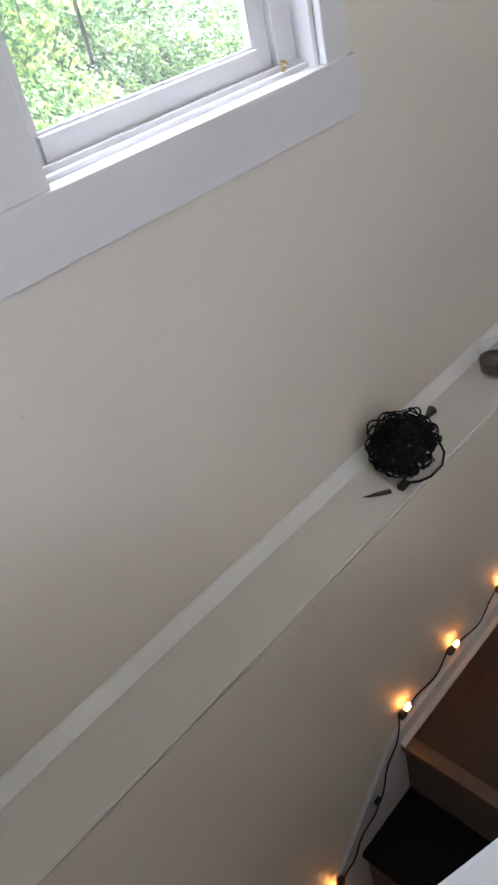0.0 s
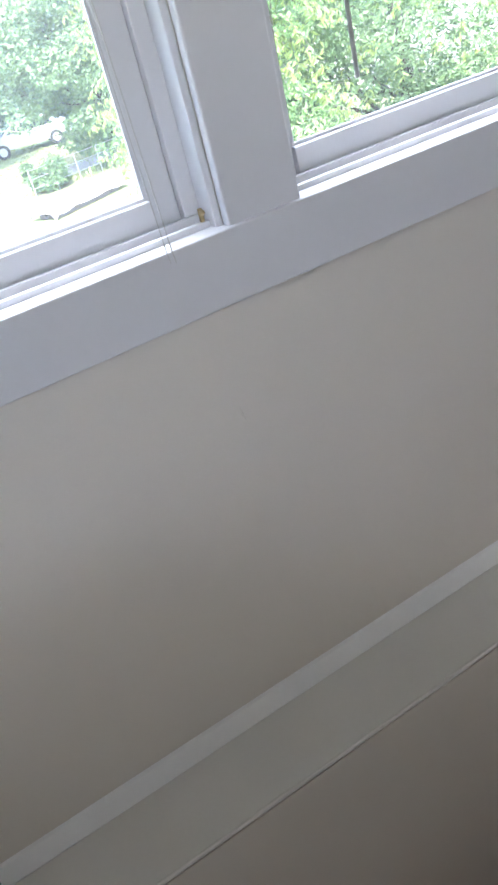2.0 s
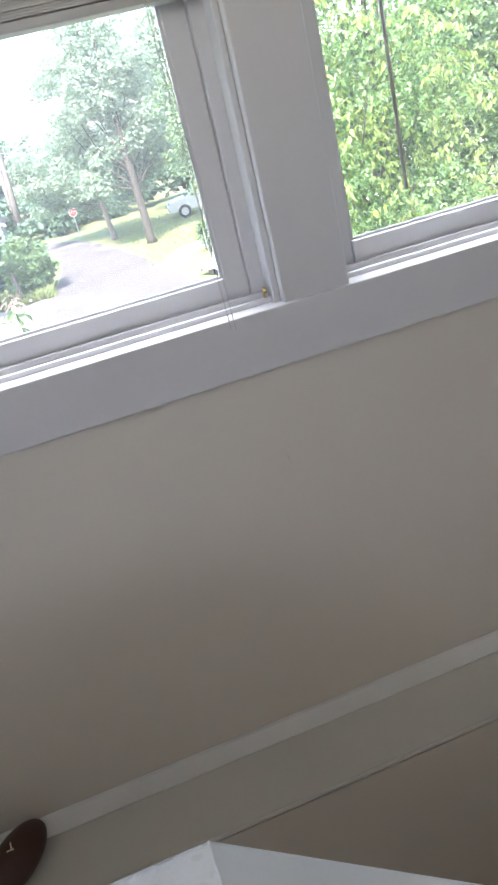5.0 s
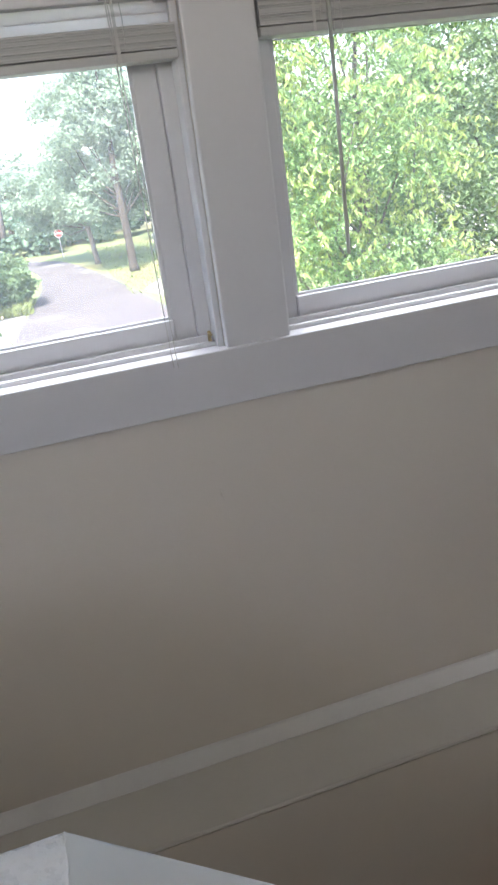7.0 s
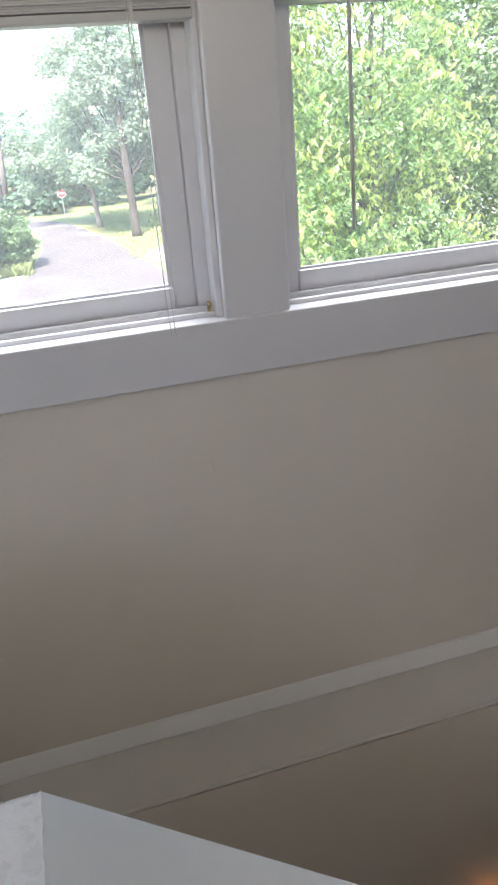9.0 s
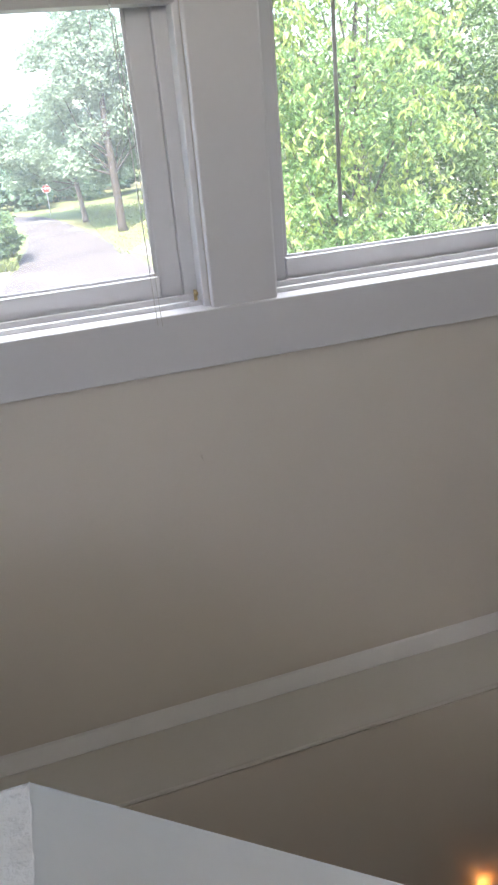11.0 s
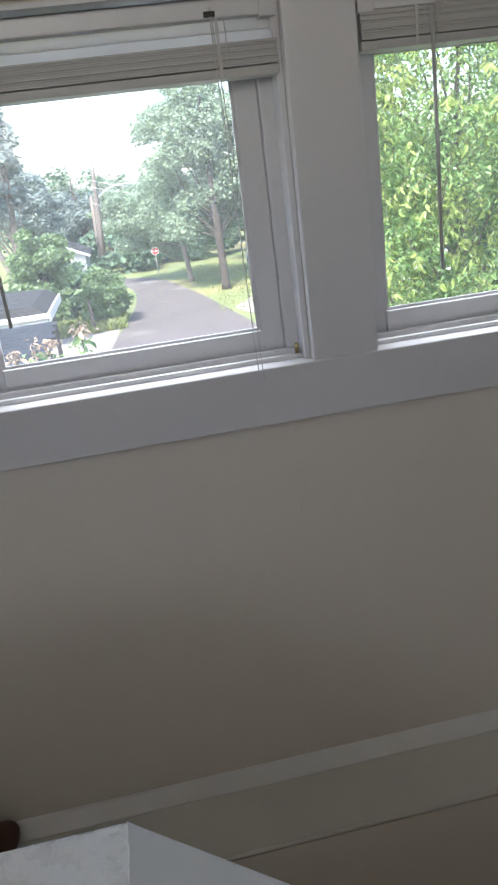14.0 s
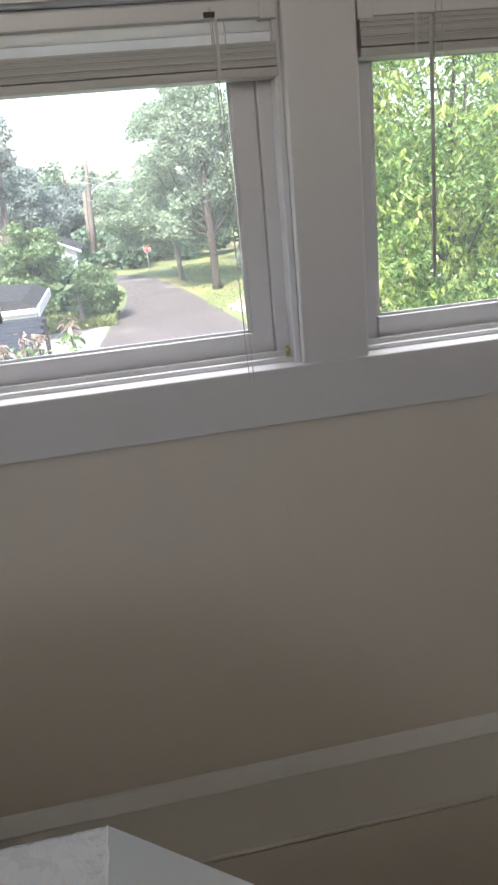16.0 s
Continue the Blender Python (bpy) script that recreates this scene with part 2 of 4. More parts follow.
def part(name, bm, material, parent=None, label="", smooth=False):
    ob = new(name, mesh_of(name, bm, material, smooth))
    if parent is not None:
        ob.parent = parent
    if label:
        ob["label"] = label
    return ob


def thing(name, label, category, at=(0, 0, 0), group="", kind=""):
    ob = new(name)
    ob.matrix_basis = pose(*at)
    return tagged(ob, label, category, group, kind)


def add_box(bm, x0, x1, y0, y1, z0, z1, bevel=0.0, segs=2):
    r = bmesh.ops.create_cube(bm, size=1.0)
    m = Matrix.Translation(((x0 + x1) / 2, (y0 + y1) / 2, (z0 + z1) / 2)) @ Matrix.Diagonal((x1 - x0, y1 - y0, z1 - z0, 1))
    bmesh.ops.transform(bm, matrix=m, verts=r["verts"])
    if bevel:
        es = list({e for v in r["verts"] for e in v.link_edges})
        bmesh.ops.bevel(bm, geom=es, offset=bevel, segments=segs, affect="EDGES", profile=0.5)


def box(x0, x1, y0, y1, z0, z1, bevel=0.0, segs=2):
    bm = bmesh.new()
    add_box(bm, x0, x1, y0, y1, z0, z1, bevel, segs)
    return bm


def prism(points, axis, a, b, bevel=0.0):
    """A polygon drawn in the plane across the axis (x: y,z; y: x,z; z: x,y), drawn out from a to b."""
    bm = bmesh.new()
    place = {"x": lambda p, d: (d, p[0], p[1]), "y": lambda p, d: (p[0], d, p[1]), "z": lambda p, d: (p[0], p[1], d)}[axis]
    one = [bm.verts.new(place(p, a)) for p in points]
    two = [bm.verts.new(place(p, b)) for p in points]
    bm.faces.new(one)
    bm.faces.new(two[::-1])
    k = len(points)
    for i in range(k):
        bm.faces.new((one[i], two[i], two[(i + 1) % k], one[(i + 1) % k]))
    bmesh.ops.recalc_face_normals(bm, faces=bm.faces)
    if bevel:
        bmesh.ops.bevel(bm, geom=list(bm.edges), offset=bevel, segments=2, affect="EDGES", profile=0.5)
    return bm


def add_tube(bm, pts, radii, sides=8):
    pts = [Vector(p) for p in pts]
    if not hasattr(radii, "__len__"):
        radii = [radii] * len(pts)
    rings, up = [], Vector((0.31, 0.17, 0.93))
    for i, p in enumerate(pts):
        d = (pts[min(i + 1, len(pts) - 1)] - pts[max(i - 1, 0)]).normalized()
        u = d.cross(up)
        if u.length < 0.05:
            u = d.cross(Vector((1, 0, 0)))
        u.normalize()
        v = d.cross(u)
        rings.append([bm.verts.new(p + radii[i] * (math.cos(a) * u + math.sin(a) * v)) for a in (2 * math.pi * k / sides for k in range(sides))])
    for r0, r1 in zip(rings, rings[1:]):
        for k in range(sides):
            bm.faces.new((r0[k], r0[(k + 1) % sides], r1[(k + 1) % sides], r1[k]))
    bm.faces.new(rings[0][::-1])
    bm.faces.new(rings[-1])


def tube(pts, radii, sides=8):
    bm = bmesh.new()
    add_tube(bm, pts, radii, sides)
    return bm


def lathe(profile, sides=24):
    """Turn (radius, height) pairs about z."""
    bm = bmesh.new()
    rings = [[bm.verts.new((r * math.cos(2 * math.pi * k / sides), r * math.sin(2 * math.pi * k / sides), z)) for k in range(sides)] for r, z in profile]
    for r0, r1 in zip(rings, rings[1:]):
        for k in range(sides):
            bm.faces.new((r0[k], r0[(k + 1) % sides], r1[(k + 1) % sides], r1[k]))
    bm.faces.new(rings[0][::-1])
    bm.faces.new(rings[-1])
    bmesh.ops.recalc_face_normals(bm, faces=bm.faces)
    return bm


def plain(name, bm, material, label, category, kind="structure", smooth=False):
    return tagged(part(name, bm, material, smooth=smooth), label, category, kind=kind)


# ---- the setting: window wall ----
X0, X1 = -2.6, 1.8           # ends of the stairwell
WT = 0.16                    # thickness of the upper wall
LEFT = (-0.648, 0.0)         # window openings along x
RIGHT = (0.126, 0.774)
HEAD = 0.625                 # top of the openings
LEDGE_Z, LEDGE_Y = -0.95, -0.193
CEIL = 1.42

bm = bmesh.new()
add_box(bm, X0 - 0.1, X1 + 0.1, 0, WT, -1.2, -0.012)
add_box(bm, X0 - 0.1, X1 + 0.1, 0, WT, HEAD, CEIL + 0.1)
for a, b in ((X0 - 0.1, LEFT[0]), (LEFT[1], RIGHT[0]), (RIGHT[1], X1 + 0.1)):
    add_box(bm, a, b, 0, WT, -0.012, HEAD)
wn = plain("wall_north", bm, WALL, "greige painted stairwell wall around the windows", "wall")
SCUFF = mat("grey_scuff", (0.55, 0.51, 0.455), 0.7, var=0.2, scale=90, bump=0)
part("scuff_mark", tube([(-0.052, 0.0012, -0.290), (-0.050, 0.0010, -0.302), (-0.046, 0.0012, -0.316)], [0.0014, 0.0028, 0.0014], 6), SCUFF, wn, "small grey scuff")
plain("wall_lower", box(X0 - 0.1, X1 + 0.1, LEDGE_Y + 0.0015, 0.15, -4.3, LEDGE_Z - 0.0112), WALL, "greige lower stair wall standing out below the ledge", "wall")
bm = bmesh.new()
add_box(bm, X0 - 0.1, X1 + 0.1, LEDGE_Y, -0.001, LEDGE_Z - 0.0065, LEDGE_Z, 0.0025, 2)
add_box(bm, X0 - 0.1, X1 + 0.1, LEDGE_Y + 0.007, -0.002, LEDGE_Z - 0.0111, LEDGE_Z - 0.0066)
ledge = plain("ledge", bm, LEDGE, "pale painted ledge along the stairwell wall", "ledge")
rs = random.Random(9)
pts = [(X0 + 0.05 * k, LEDGE_Y + 0.0035 + rs.uniform(-0.0006, 0.0006), LEDGE_Z - 0.0006) for k in range(int((X1 - X0) / 0.05) + 1)]
part("paint_ridge", tube(pts, [rs.uniform(0.0032, 0.0044) for _ in pts], 8), LEDGE, ledge, "uneven paint ridge along the edge", smooth=True)
plain("trim", prism([(-0.001, LEDGE_Z), (-0.026, LEDGE_Z), (-0.027, LEDGE_Z + 0.004), (-0.007, LEDGE_Z + 0.034), (-0.001, LEDGE_Z + 0.037)], "x", X0, X1), STRIP, "white sloped strip where wall meets ledge", "trim")
plain("wall_east", box(X1, X1 + 0.12, -3.6, 0.16, -4.3, CEIL + 0.1), WALL, "greige end wall of the stairwell", "wall")


def holed(along, a0, a1, b0, b1, h0, h1, z0, z1):
    """A wall with one window opening from h0 to h1 along it and z0 to z1 in height."""
    bm = bmesh.new()
    for p0, p1, q0, q1 in ((a0, h0, -4.3, CEIL + 0.1), (h1, a1, -4.3, CEIL + 0.1), (h0, h1, -4.3, z0), (h0, h1, z1, CEIL + 0.1)):
        if along == "x":
            add_box(bm, p0, p1, b0, b1, q0, q1)
        else:
            add_box(bm, b0, b1, p0, p1, q0, q1)
    return bm


# Both openings are added out of view, to go with the fill lamps.
plain("wall_west", holed("y", -3.6, 0.16, X0 - 0.12, X0, -2.9, -1.7, 0.45, 1.25), WALL, "unseen greige side wall with an added window opening", "wall")
plain("wall_south", holed("x", X0 - 0.12, X1 + 0.12, -3.6, -3.48, -1.4, -0.2, 0.55, 1.30), WALL, "unseen greige back wall with an added window opening", "wall")
plain("ceiling", box(X0 - 0.12, X1 + 0.12, -3.6, 0.16, CEIL, CEIL + 0.12), CEILING, "white painted ceiling", "ceiling")
# Out of view; south and west eaves reach far out to stop direct sun.
plain("roof", prism([(-4.6, CEIL + 0.13), (0.45, CEIL + 0.13), (-1.9, CEIL + 1.5)], "x", X0 - 0.9, X1 + 0.4), SHINGLE, "unseen shingled roof, eaves extended to block the sun", "roof")

# floors and half wall
plain("floor", box(X0, -0.40, -3.48, -1.02, -1.10, -1.0), FLOOR, "brown wooden floor of the upper room", "floor")
plain("floor_2", box(-0.40, X1, -3.48, -1.85, -1.10, -1.0), FLOOR, "brown wooden floor beside the upper flight", "floor")
plain("floor_3", box(X0, X1, -3.48, -0.19, -4.3, -4.2), FLOOR, "brown wooden floor of the lower hall", "floor")
plain("wall_inner", box(-0.40, X1, -1.89, -1.85, -4.2, -1.10), WALL, "greige wall under the upper floor", "wall")
CAPX, CAPZ, SL = -0.384, -0.103, 0.894
FAR, NEAR = -0.889, -1.022
XE = 0.55
hw = thing("half_wall", "white half wall with level and sloping cap beside the stairs", "half wall", kind="structure")
T = 0.028
low = lambda x: CAPZ - T - SL * (x - CAPX)
part("wall_body", prism([(X0, -4.2), (XE - 0.01, -4.2), (XE - 0.01, low(XE - 0.01)), (CAPX, CAPZ - T), (X0, CAPZ - T)], "y", FAR - 0.014, NEAR + 0.014), WALL, hw, "greige wall below the cap")
n_ = Vector((SL, 0, 1)).normalized()
CROSS = [(FAR, CAPZ - T), (FAR, CAPZ - 0.005), (FAR - 0.0015, CAPZ - 0.0015), (FAR - 0.005, CAPZ), (NEAR + 0.005, CAPZ), (NEAR + 0.0015, CAPZ - 0.0015), (NEAR, CAPZ - 0.005), (NEAR, CAPZ - T)]
bm = prism(CROSS, "x", CAPX, XE)
for v in bm.verts:
    v.co.z -= SL * (v.co.x - CAPX)
part("sloping_cap", bm, CAP, hw, "smooth white sloping cap")
part("level_cap", prism(CROSS, "x", X0, CAPX), ROUGH_CAP, hw, "lumpy brush-painted level cap")
rs = random.Random(4)
pts = [(CAPX + rs.uniform(-0.0006, 0.0006), FAR - 0.002 - 0.126 * k / 30, CAPZ - 0.0006) for k in range(31)]
part("paint_bead", tube(pts, [rs.uniform(0.0004, 0.0014) for _ in pts], 6), CAP, hw, "lumpy paint bead at the joint", smooth=True)

# ---- stairs ----
LZ = -1.81
YN, YF = LEDGE_Y - 0.010, FAR - 0.014
landing = thing("landing", "dark brown wooden landing with worn nosing", "landing", kind="structure")
part("subfloor", box(0.53, X1, -1.85, LEDGE_Y + 0.006, LZ - 0.16, LZ - 0.03), RISER, landing)
RUN, RISE = 0.243, 0.25
NOSES = [(0.505 - RUN * k, LZ - RISE * k - (0.015 if k else 0)) for k in range(10)]
part("nosing", prism([(0.505, LZ - 0.004), (0.508, LZ), (0.55, LZ), (0.55, LZ - 0.032), (0.509, LZ - 0.032), (0.505, LZ - 0.027)], "y", YN, -0.905), NOSE_WOOD, landing, "worn brown wooden nosing")
part("riser", box(0.524, 0.542, YF, YN, NOSES[1][1], LZ - 0.032), RISER, landing, "grey painted riser")
y = YN
k = 0
while y > -1.8:
    y2 = max(y - 0.083, -1.85)
    part("floorboard", box(0.5505, X1, y2 + 0.0002, y - 0.0002, LZ - 0.03, LZ, 0.0004, 1), LANDING_WOOD, landing)
    y = y2
stairs = thing("lower_stairs", "steep stairs with black treads and grey risers", "stairs", kind="structure")
for k in range(1, 10):
    x, z = NOSES[k]
    part("tread", prism([(x, z - 0.006), (x + 0.004, z), (x + RUN + 0.022, z), (x + RUN + 0.022, z - 0.03), (x + 0.006, z - 0.03), (x, z - 0.024)], "y", YN, YF), BLACK_TREAD, stairs, "black painted tread")
    part("riser", box(x + 0.018, x + 0.036, YF, YN, z - RISE, z - 0.031), RISER, stairs, "grey painted riser")
upper = thing("upper_stairs", "wooden upper flight down to the landing", "stairs", kind="structure")
for k in range(1, 4):
    x, z = -0.40 + 0.24 * (k - 1), -1.0 - 0.2025 * k
    part("tread", box(x, x + 0.265, -1.849, NEAR + 0.0, z - 0.03, z, 0.004), LANDING_WOOD, upper)
    part("riser", box(x, x + 0.018, -1.849, NEAR + 0.0, z, z + 0.17), RISER, upper)

# skirting along landing and stairs
sk = thing("baseboard", "white painted baseboard along landing and stairs", "baseboard", kind="structure")
SX, SZ, SS = 0.475, -1.735, 0.955
part("board", box(SX, X1, YN, LEDGE_Y + 0.0145, LZ, SZ - 0.012, 0.002), TRIM, sk)
part("moulding", prism([(LEDGE_Y + 0.0145, SZ - 0.012), (YN - 0.0012, SZ - 0.012), (YN - 0.0012, SZ - 0.006), (YN + 0.006, SZ + 0.003), (LEDGE_Y + 0.0145, SZ + 0.003)], "x", SX, X1), TRIM, sk)
part("shoe_strip", prism([(YN, LZ), (YN - 0.014, LZ), (YN - 0.010, LZ + 0.010), (YN, LZ + 0.015)], "x", 0.506, X1), TRIM, sk)
part("skirt", prism([(SX, SZ), (SX, LZ - 0.0005), (0.545, LZ - 0.0005), (0.545, LZ - 0.5), (-1.6, -4.2), (-1.75, -4.2), (-1.75, SZ - SS * (SX + 1.75))], "y", YN, LEDGE_Y + 0.0145), TRIM, sk)
part("skirt_moulding", prism([(SX, SZ - 0.016), (SX, SZ + 0.003), (-1.75, SZ + 0.003 - SS * (SX + 1.75)), (-1.75, SZ - 0.016 - SS * (SX + 1.75))], "y", YN - 0.003, YN + 0.004), TRIM, sk)


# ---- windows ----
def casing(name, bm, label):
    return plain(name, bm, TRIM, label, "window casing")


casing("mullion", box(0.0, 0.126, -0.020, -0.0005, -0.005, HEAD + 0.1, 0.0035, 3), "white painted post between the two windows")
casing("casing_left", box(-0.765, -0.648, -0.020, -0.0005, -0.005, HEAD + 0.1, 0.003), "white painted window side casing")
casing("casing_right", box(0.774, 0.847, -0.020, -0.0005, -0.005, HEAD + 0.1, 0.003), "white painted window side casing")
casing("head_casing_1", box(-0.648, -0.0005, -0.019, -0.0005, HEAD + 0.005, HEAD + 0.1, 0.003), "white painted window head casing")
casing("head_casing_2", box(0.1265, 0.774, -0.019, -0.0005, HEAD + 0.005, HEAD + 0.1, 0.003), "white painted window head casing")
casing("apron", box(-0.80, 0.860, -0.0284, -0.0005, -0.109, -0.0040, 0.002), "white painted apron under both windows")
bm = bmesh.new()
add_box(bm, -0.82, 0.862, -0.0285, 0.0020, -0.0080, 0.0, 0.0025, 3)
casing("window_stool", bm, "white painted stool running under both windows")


def window(name, x0, x1, g0, g1, glass, label):
    w = thing(name, label, "window", kind="structure")
    part("stool_inner", box(x0, x1, -0.0040, 0.014, -0.0115, -0.0002), TRIM, w)
    part("stop_strip", box(x0, x1, 0.0145, 0.025, -0.0115, 0.009, 0.0015), TRIM, w)
    part("sill", box(x0, x1, 0.0255, WT + 0.04, -0.0118, -0.002), TRIM, w)
    part("track_strip", box(x0, x1, 0.033, 0.042, -0.002, 0.018, 0.0015), TRIM, w)
    sash = part("sash", box(g0, g1, 0.0465, 0.0795, 0.002, 0.056, 0.002), TRIM, w, "white painted sash")
    part("meeting_rail", box(g0, g1, 0.0465, 0.0795, 0.512, 0.522, 0.002), TRIM, sash)
    for s, a, d in ((1, x0, g0 - x0), (-1, x1, x1 - g1)):
        lo = lambda d0, d1: (min(a + s * d0, a + s * d1), max(a + s * d0, a + s * d1))
        k = 1.0 if d > 0.06 else 0.55
        part("jamb", box(*lo(0.0002, 0.005), 0.0425, WT, 0.0005, HEAD), TRIM, w)
        part("jamb_stop", box(*lo(0.0002, 0.0125 * k), -0.002, 0.042, -0.003, HEAD, 0.0022, 3), TRIM, w)
        part("jamb_track", box(*lo(0.005, d - 0.043 * k), 0.0425, 0.088, 0.002, 0.5215, 0.002, 3), TRIM, w)
        part("stile", box(*lo(d - 0.0425 * k, d), 0.0555, 0.0798, 0.002, 0.5215, 0.002), TRIM, sash)
    for a0, a1 in ((x0 + 0.0055, x0 + 0.0295), (x1 - 0.0295, x1 - 0.0055)):
        part("upper_stile", box(a0, a1, 0.0465, 0.0795, 0.522, 0.5875, 0.002), TRIM, w)
    part("top_rail", box(x0 + 0.006, x1 - 0.006, 0.0465, 0.0795, 0.588, HEAD - 0.009, 0.002), TRIM, w)
    part("head_jamb", box(x0 + 0.014, x1 - 0.014, -0.0004, WT, HEAD - 0.008, HEAD), TRIM, w)
    for p in ((g0, g0 + 0.006, 0.0562, 0.5118), (g1 - 0.006, g1, 0.0562, 0.5118), (g0 + 0.0062, g1 - 0.0062, 0.0562, 0.061), (g0 + 0.0062, g1 - 0.0062, 0.507, 0.5118)):
        part("glazing_bead", box(p[0], p[1], 0.0565, 0.0622, p[2], p[3]), TRIM, sash)
    pane = part("pane", box(g0, g1, 0.0625, 0.066, 0.056, 0.512), glass, sash, "clear glass pane")
    pane.visible_shadow = False
    upper = part("upper_pane", box(x0 + 0.030, x1 - 0.030, 0.0625, 0.066, 0.5222, 0.5875), glass, w, "clear upper glass pane")
    upper.visible_shadow = False
    return w


window("window_1", *LEFT, -0.566, -0.080, VEILED_PANE, "white framed window overlooking the street")
window("window_2", *RIGHT, 0.172, 0.665, PANE, "white framed window overlooking a leafy tree")

# brass latches
for lx, s in ((-0.022, 1), (0.694, 1)):
    la = thing("window_latch", "small tarnished brass latch at the jamb foot", "latch", (lx, 0.018, 0.009))
    part("plate", box(-0.003, 0.003, -0.003, 0.003, 0, 0.020, 0.001), BRASS, la)
    part("knob", lathe([(0.0035, 0.0), (0.0045, 0.004), (0.002, 0.008)], 10), BRASS, la).matrix_basis = pose(0, -0.003, 0.014, 90, 0, 0)


# ---- blinds ----
def blind(x0, x1, top, gap, slats, label):
    b = thing("window_blind", label, "blind", ((x0 + x1) / 2, 0.0, top), group="window blinds")
    w = (x1 - x0) / 2
    part("headrail", box(-w, w, -0.010, 0.026, -0.026, 0, 0.002), TRIM, b, "white metal headrail")
    for s in (-1, 1):
        part("end_bracket", box(min(s * w, s * (w - 0.028)), max(s * w, s * (w - 0.028)), -0.014, 0.028, -0.030, 0.003, 0.002), TRIM, b)
    z = -0.028 - gap
    n = slats
    sl = box(-w + 0.004, w - 0.004, -0.014, 0.030, -0.00172, 0.00172, 0.0006, 1)
    me = mesh_of("slat", sl, SLAT)
    for i in range(n):
        o = new("slat", me)
        o.parent = b
        o.matrix_basis = pose(random.uniform(-0.0012, 0.0012), random.uniform(-0.0015, 0.0015), z - i * 0.0036, random.uniform(-1.2, 1.2), 0, random.uniform(-0.1, 0.1))
    # Two upright slats added to carry the brightness of the gap.
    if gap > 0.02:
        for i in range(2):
            part("lit_gap_slat", box(-w + 0.006, w - 0.006, 0.010 + i * 0.003, 0.0118 + i * 0.003, -0.0262 - (i + 1) * 0.0180, -0.0262 - i * 0.0140, 0.0005, 1), SLAT_THIN, b, "thin slat added and brightened as if backlit")
    zb = z - n * 0.0036
    part("bottom_rail", box(-w + 0.003, w - 0.003, -0.015, 0.031, zb - 0.014, zb, 0.002), SLAT, b, "pale bottom rail")
    for cx in (-w + 0.10, w - 0.10):
        part("ladder_tape", box(cx - 0.0025, cx + 0.0025, -0.0165, -0.0158, zb - 0.014, -0.026), CORD_WHITE, b)
        part("ladder_cord", tube([(cx + 0.012, -0.0165, -0.03), (cx + 0.013, -0.018, zb / 2), (cx + 0.011, -0.0172, zb)], 0.0008, 6), CORD_WHITE, b)
    return b, w, zb


b1, w1, zb1 = blind(-0.642, -0.006, 0.602, 0.036, 10, "pale slatted blind drawn up, stack hanging low")
b2, w2, zb2 = blind(0.130, 0.768, 0.592, 0.001, 12, "pale slatted blind drawn fully up")
part("cord_lock", box(w1 - 0.118, w1 - 0.100, -0.016, -0.009, -0.024, -0.016, 0.001), SOCKET, b1, "dark cord lock")


def wand(parent, x, z0, z1, lean):
    part("tilt_wand", tube([(x, -0.016, z0), (x + lean * 0.5, -0.017, (z0 + z1) / 2), (x + lean, -0.016, z1)], 0.0036, 8), WAND, parent, "dark clear tilt wand", smooth=True)


wand(b2, 0.258 - 0.45, -0.03, 0.131 - 0.592, 0.004)
wand(b1, -0.527 + 0.324, -0.03, 0.140 - 0.602, 0.004)
for dx, dz in ((0.0, -0.616), (0.008, -0.618)):
    part("lift_cord", tube([(w1 - 0.109 + dx * 0.3, -0.014, -0.01), (w1 - 0.105 + dx, -0.022, -0.3), (w1 - 0.102 + dx, -0.034, -0.600), (w1 - 0.101 + dx, -0.0345, dz)], 0.0009, 6), CORD_WHITE, b1, "thin white lift cord")
for dx in (0.0, 0.01):
    part("lift_cord", tube([(-w2 + 0.135 + dx, -0.016, -0.01), (-w2 + 0.137 + dx, -0.019, -0.05), (-w2 + 0.133 + dx * 1.6, -0.019, -0.09)], 0.0009, 6), CORD_WHITE, b2, "looped white lift cord")

# ---- outdoors ----
GZ = -4.1
plain("ground", box(-400, 400, 0.3, 900, GZ - 0.5, GZ), GRASS, "patchy mown grass reaching to the horizon", "grass")


def flat_strip(left, right, z0, z1):
    """A raised strip of ground between two lines of (x, y)."""
    bm = bmesh.new()
    top = [[bm.verts.new((x, y, z1)) for x, y in line] for line in (left, right)]
    bot = [[bm.verts.new((x, y, z0)) for x, y in line] for line in (left, right)]
    for i in range(len(left) - 1):
        bm.faces.new((top[0][i], top[0][i + 1], top[1][i + 1], top[1][i]))
        for s in (0, 1):
            bm.faces.new((top[s][i], top[s][i + 1], bot[s][i + 1], bot[s][i]))
    for i in (0, -1):
        bm.faces.new((top[0][i], top[1][i], bot[1][i], bot[0][i]))
    bmesh.ops.recalc_face_normals(bm, faces=bm.faces)
    return bm


def curve(ctrl, n=40):
    """A smooth line through (x, y) points."""
    t = np.linspace(0, len(ctrl) - 1, n)
    k = np.arange(len(ctrl))
    xs, ys = np.interp(t, k, [c[0] for c in ctrl]), np.interp(t, k, [c[1] for c in ctrl])
    for _ in range(3):
        xs[1:-1] = (xs[:-2] + 2 * xs[1:-1] + xs[2:]) / 4
        ys[1:-1] = (ys[:-2] + 2 * ys[1:-1] + ys[2:]) / 4
    return list(zip(xs.tolist(), ys.tolist()))


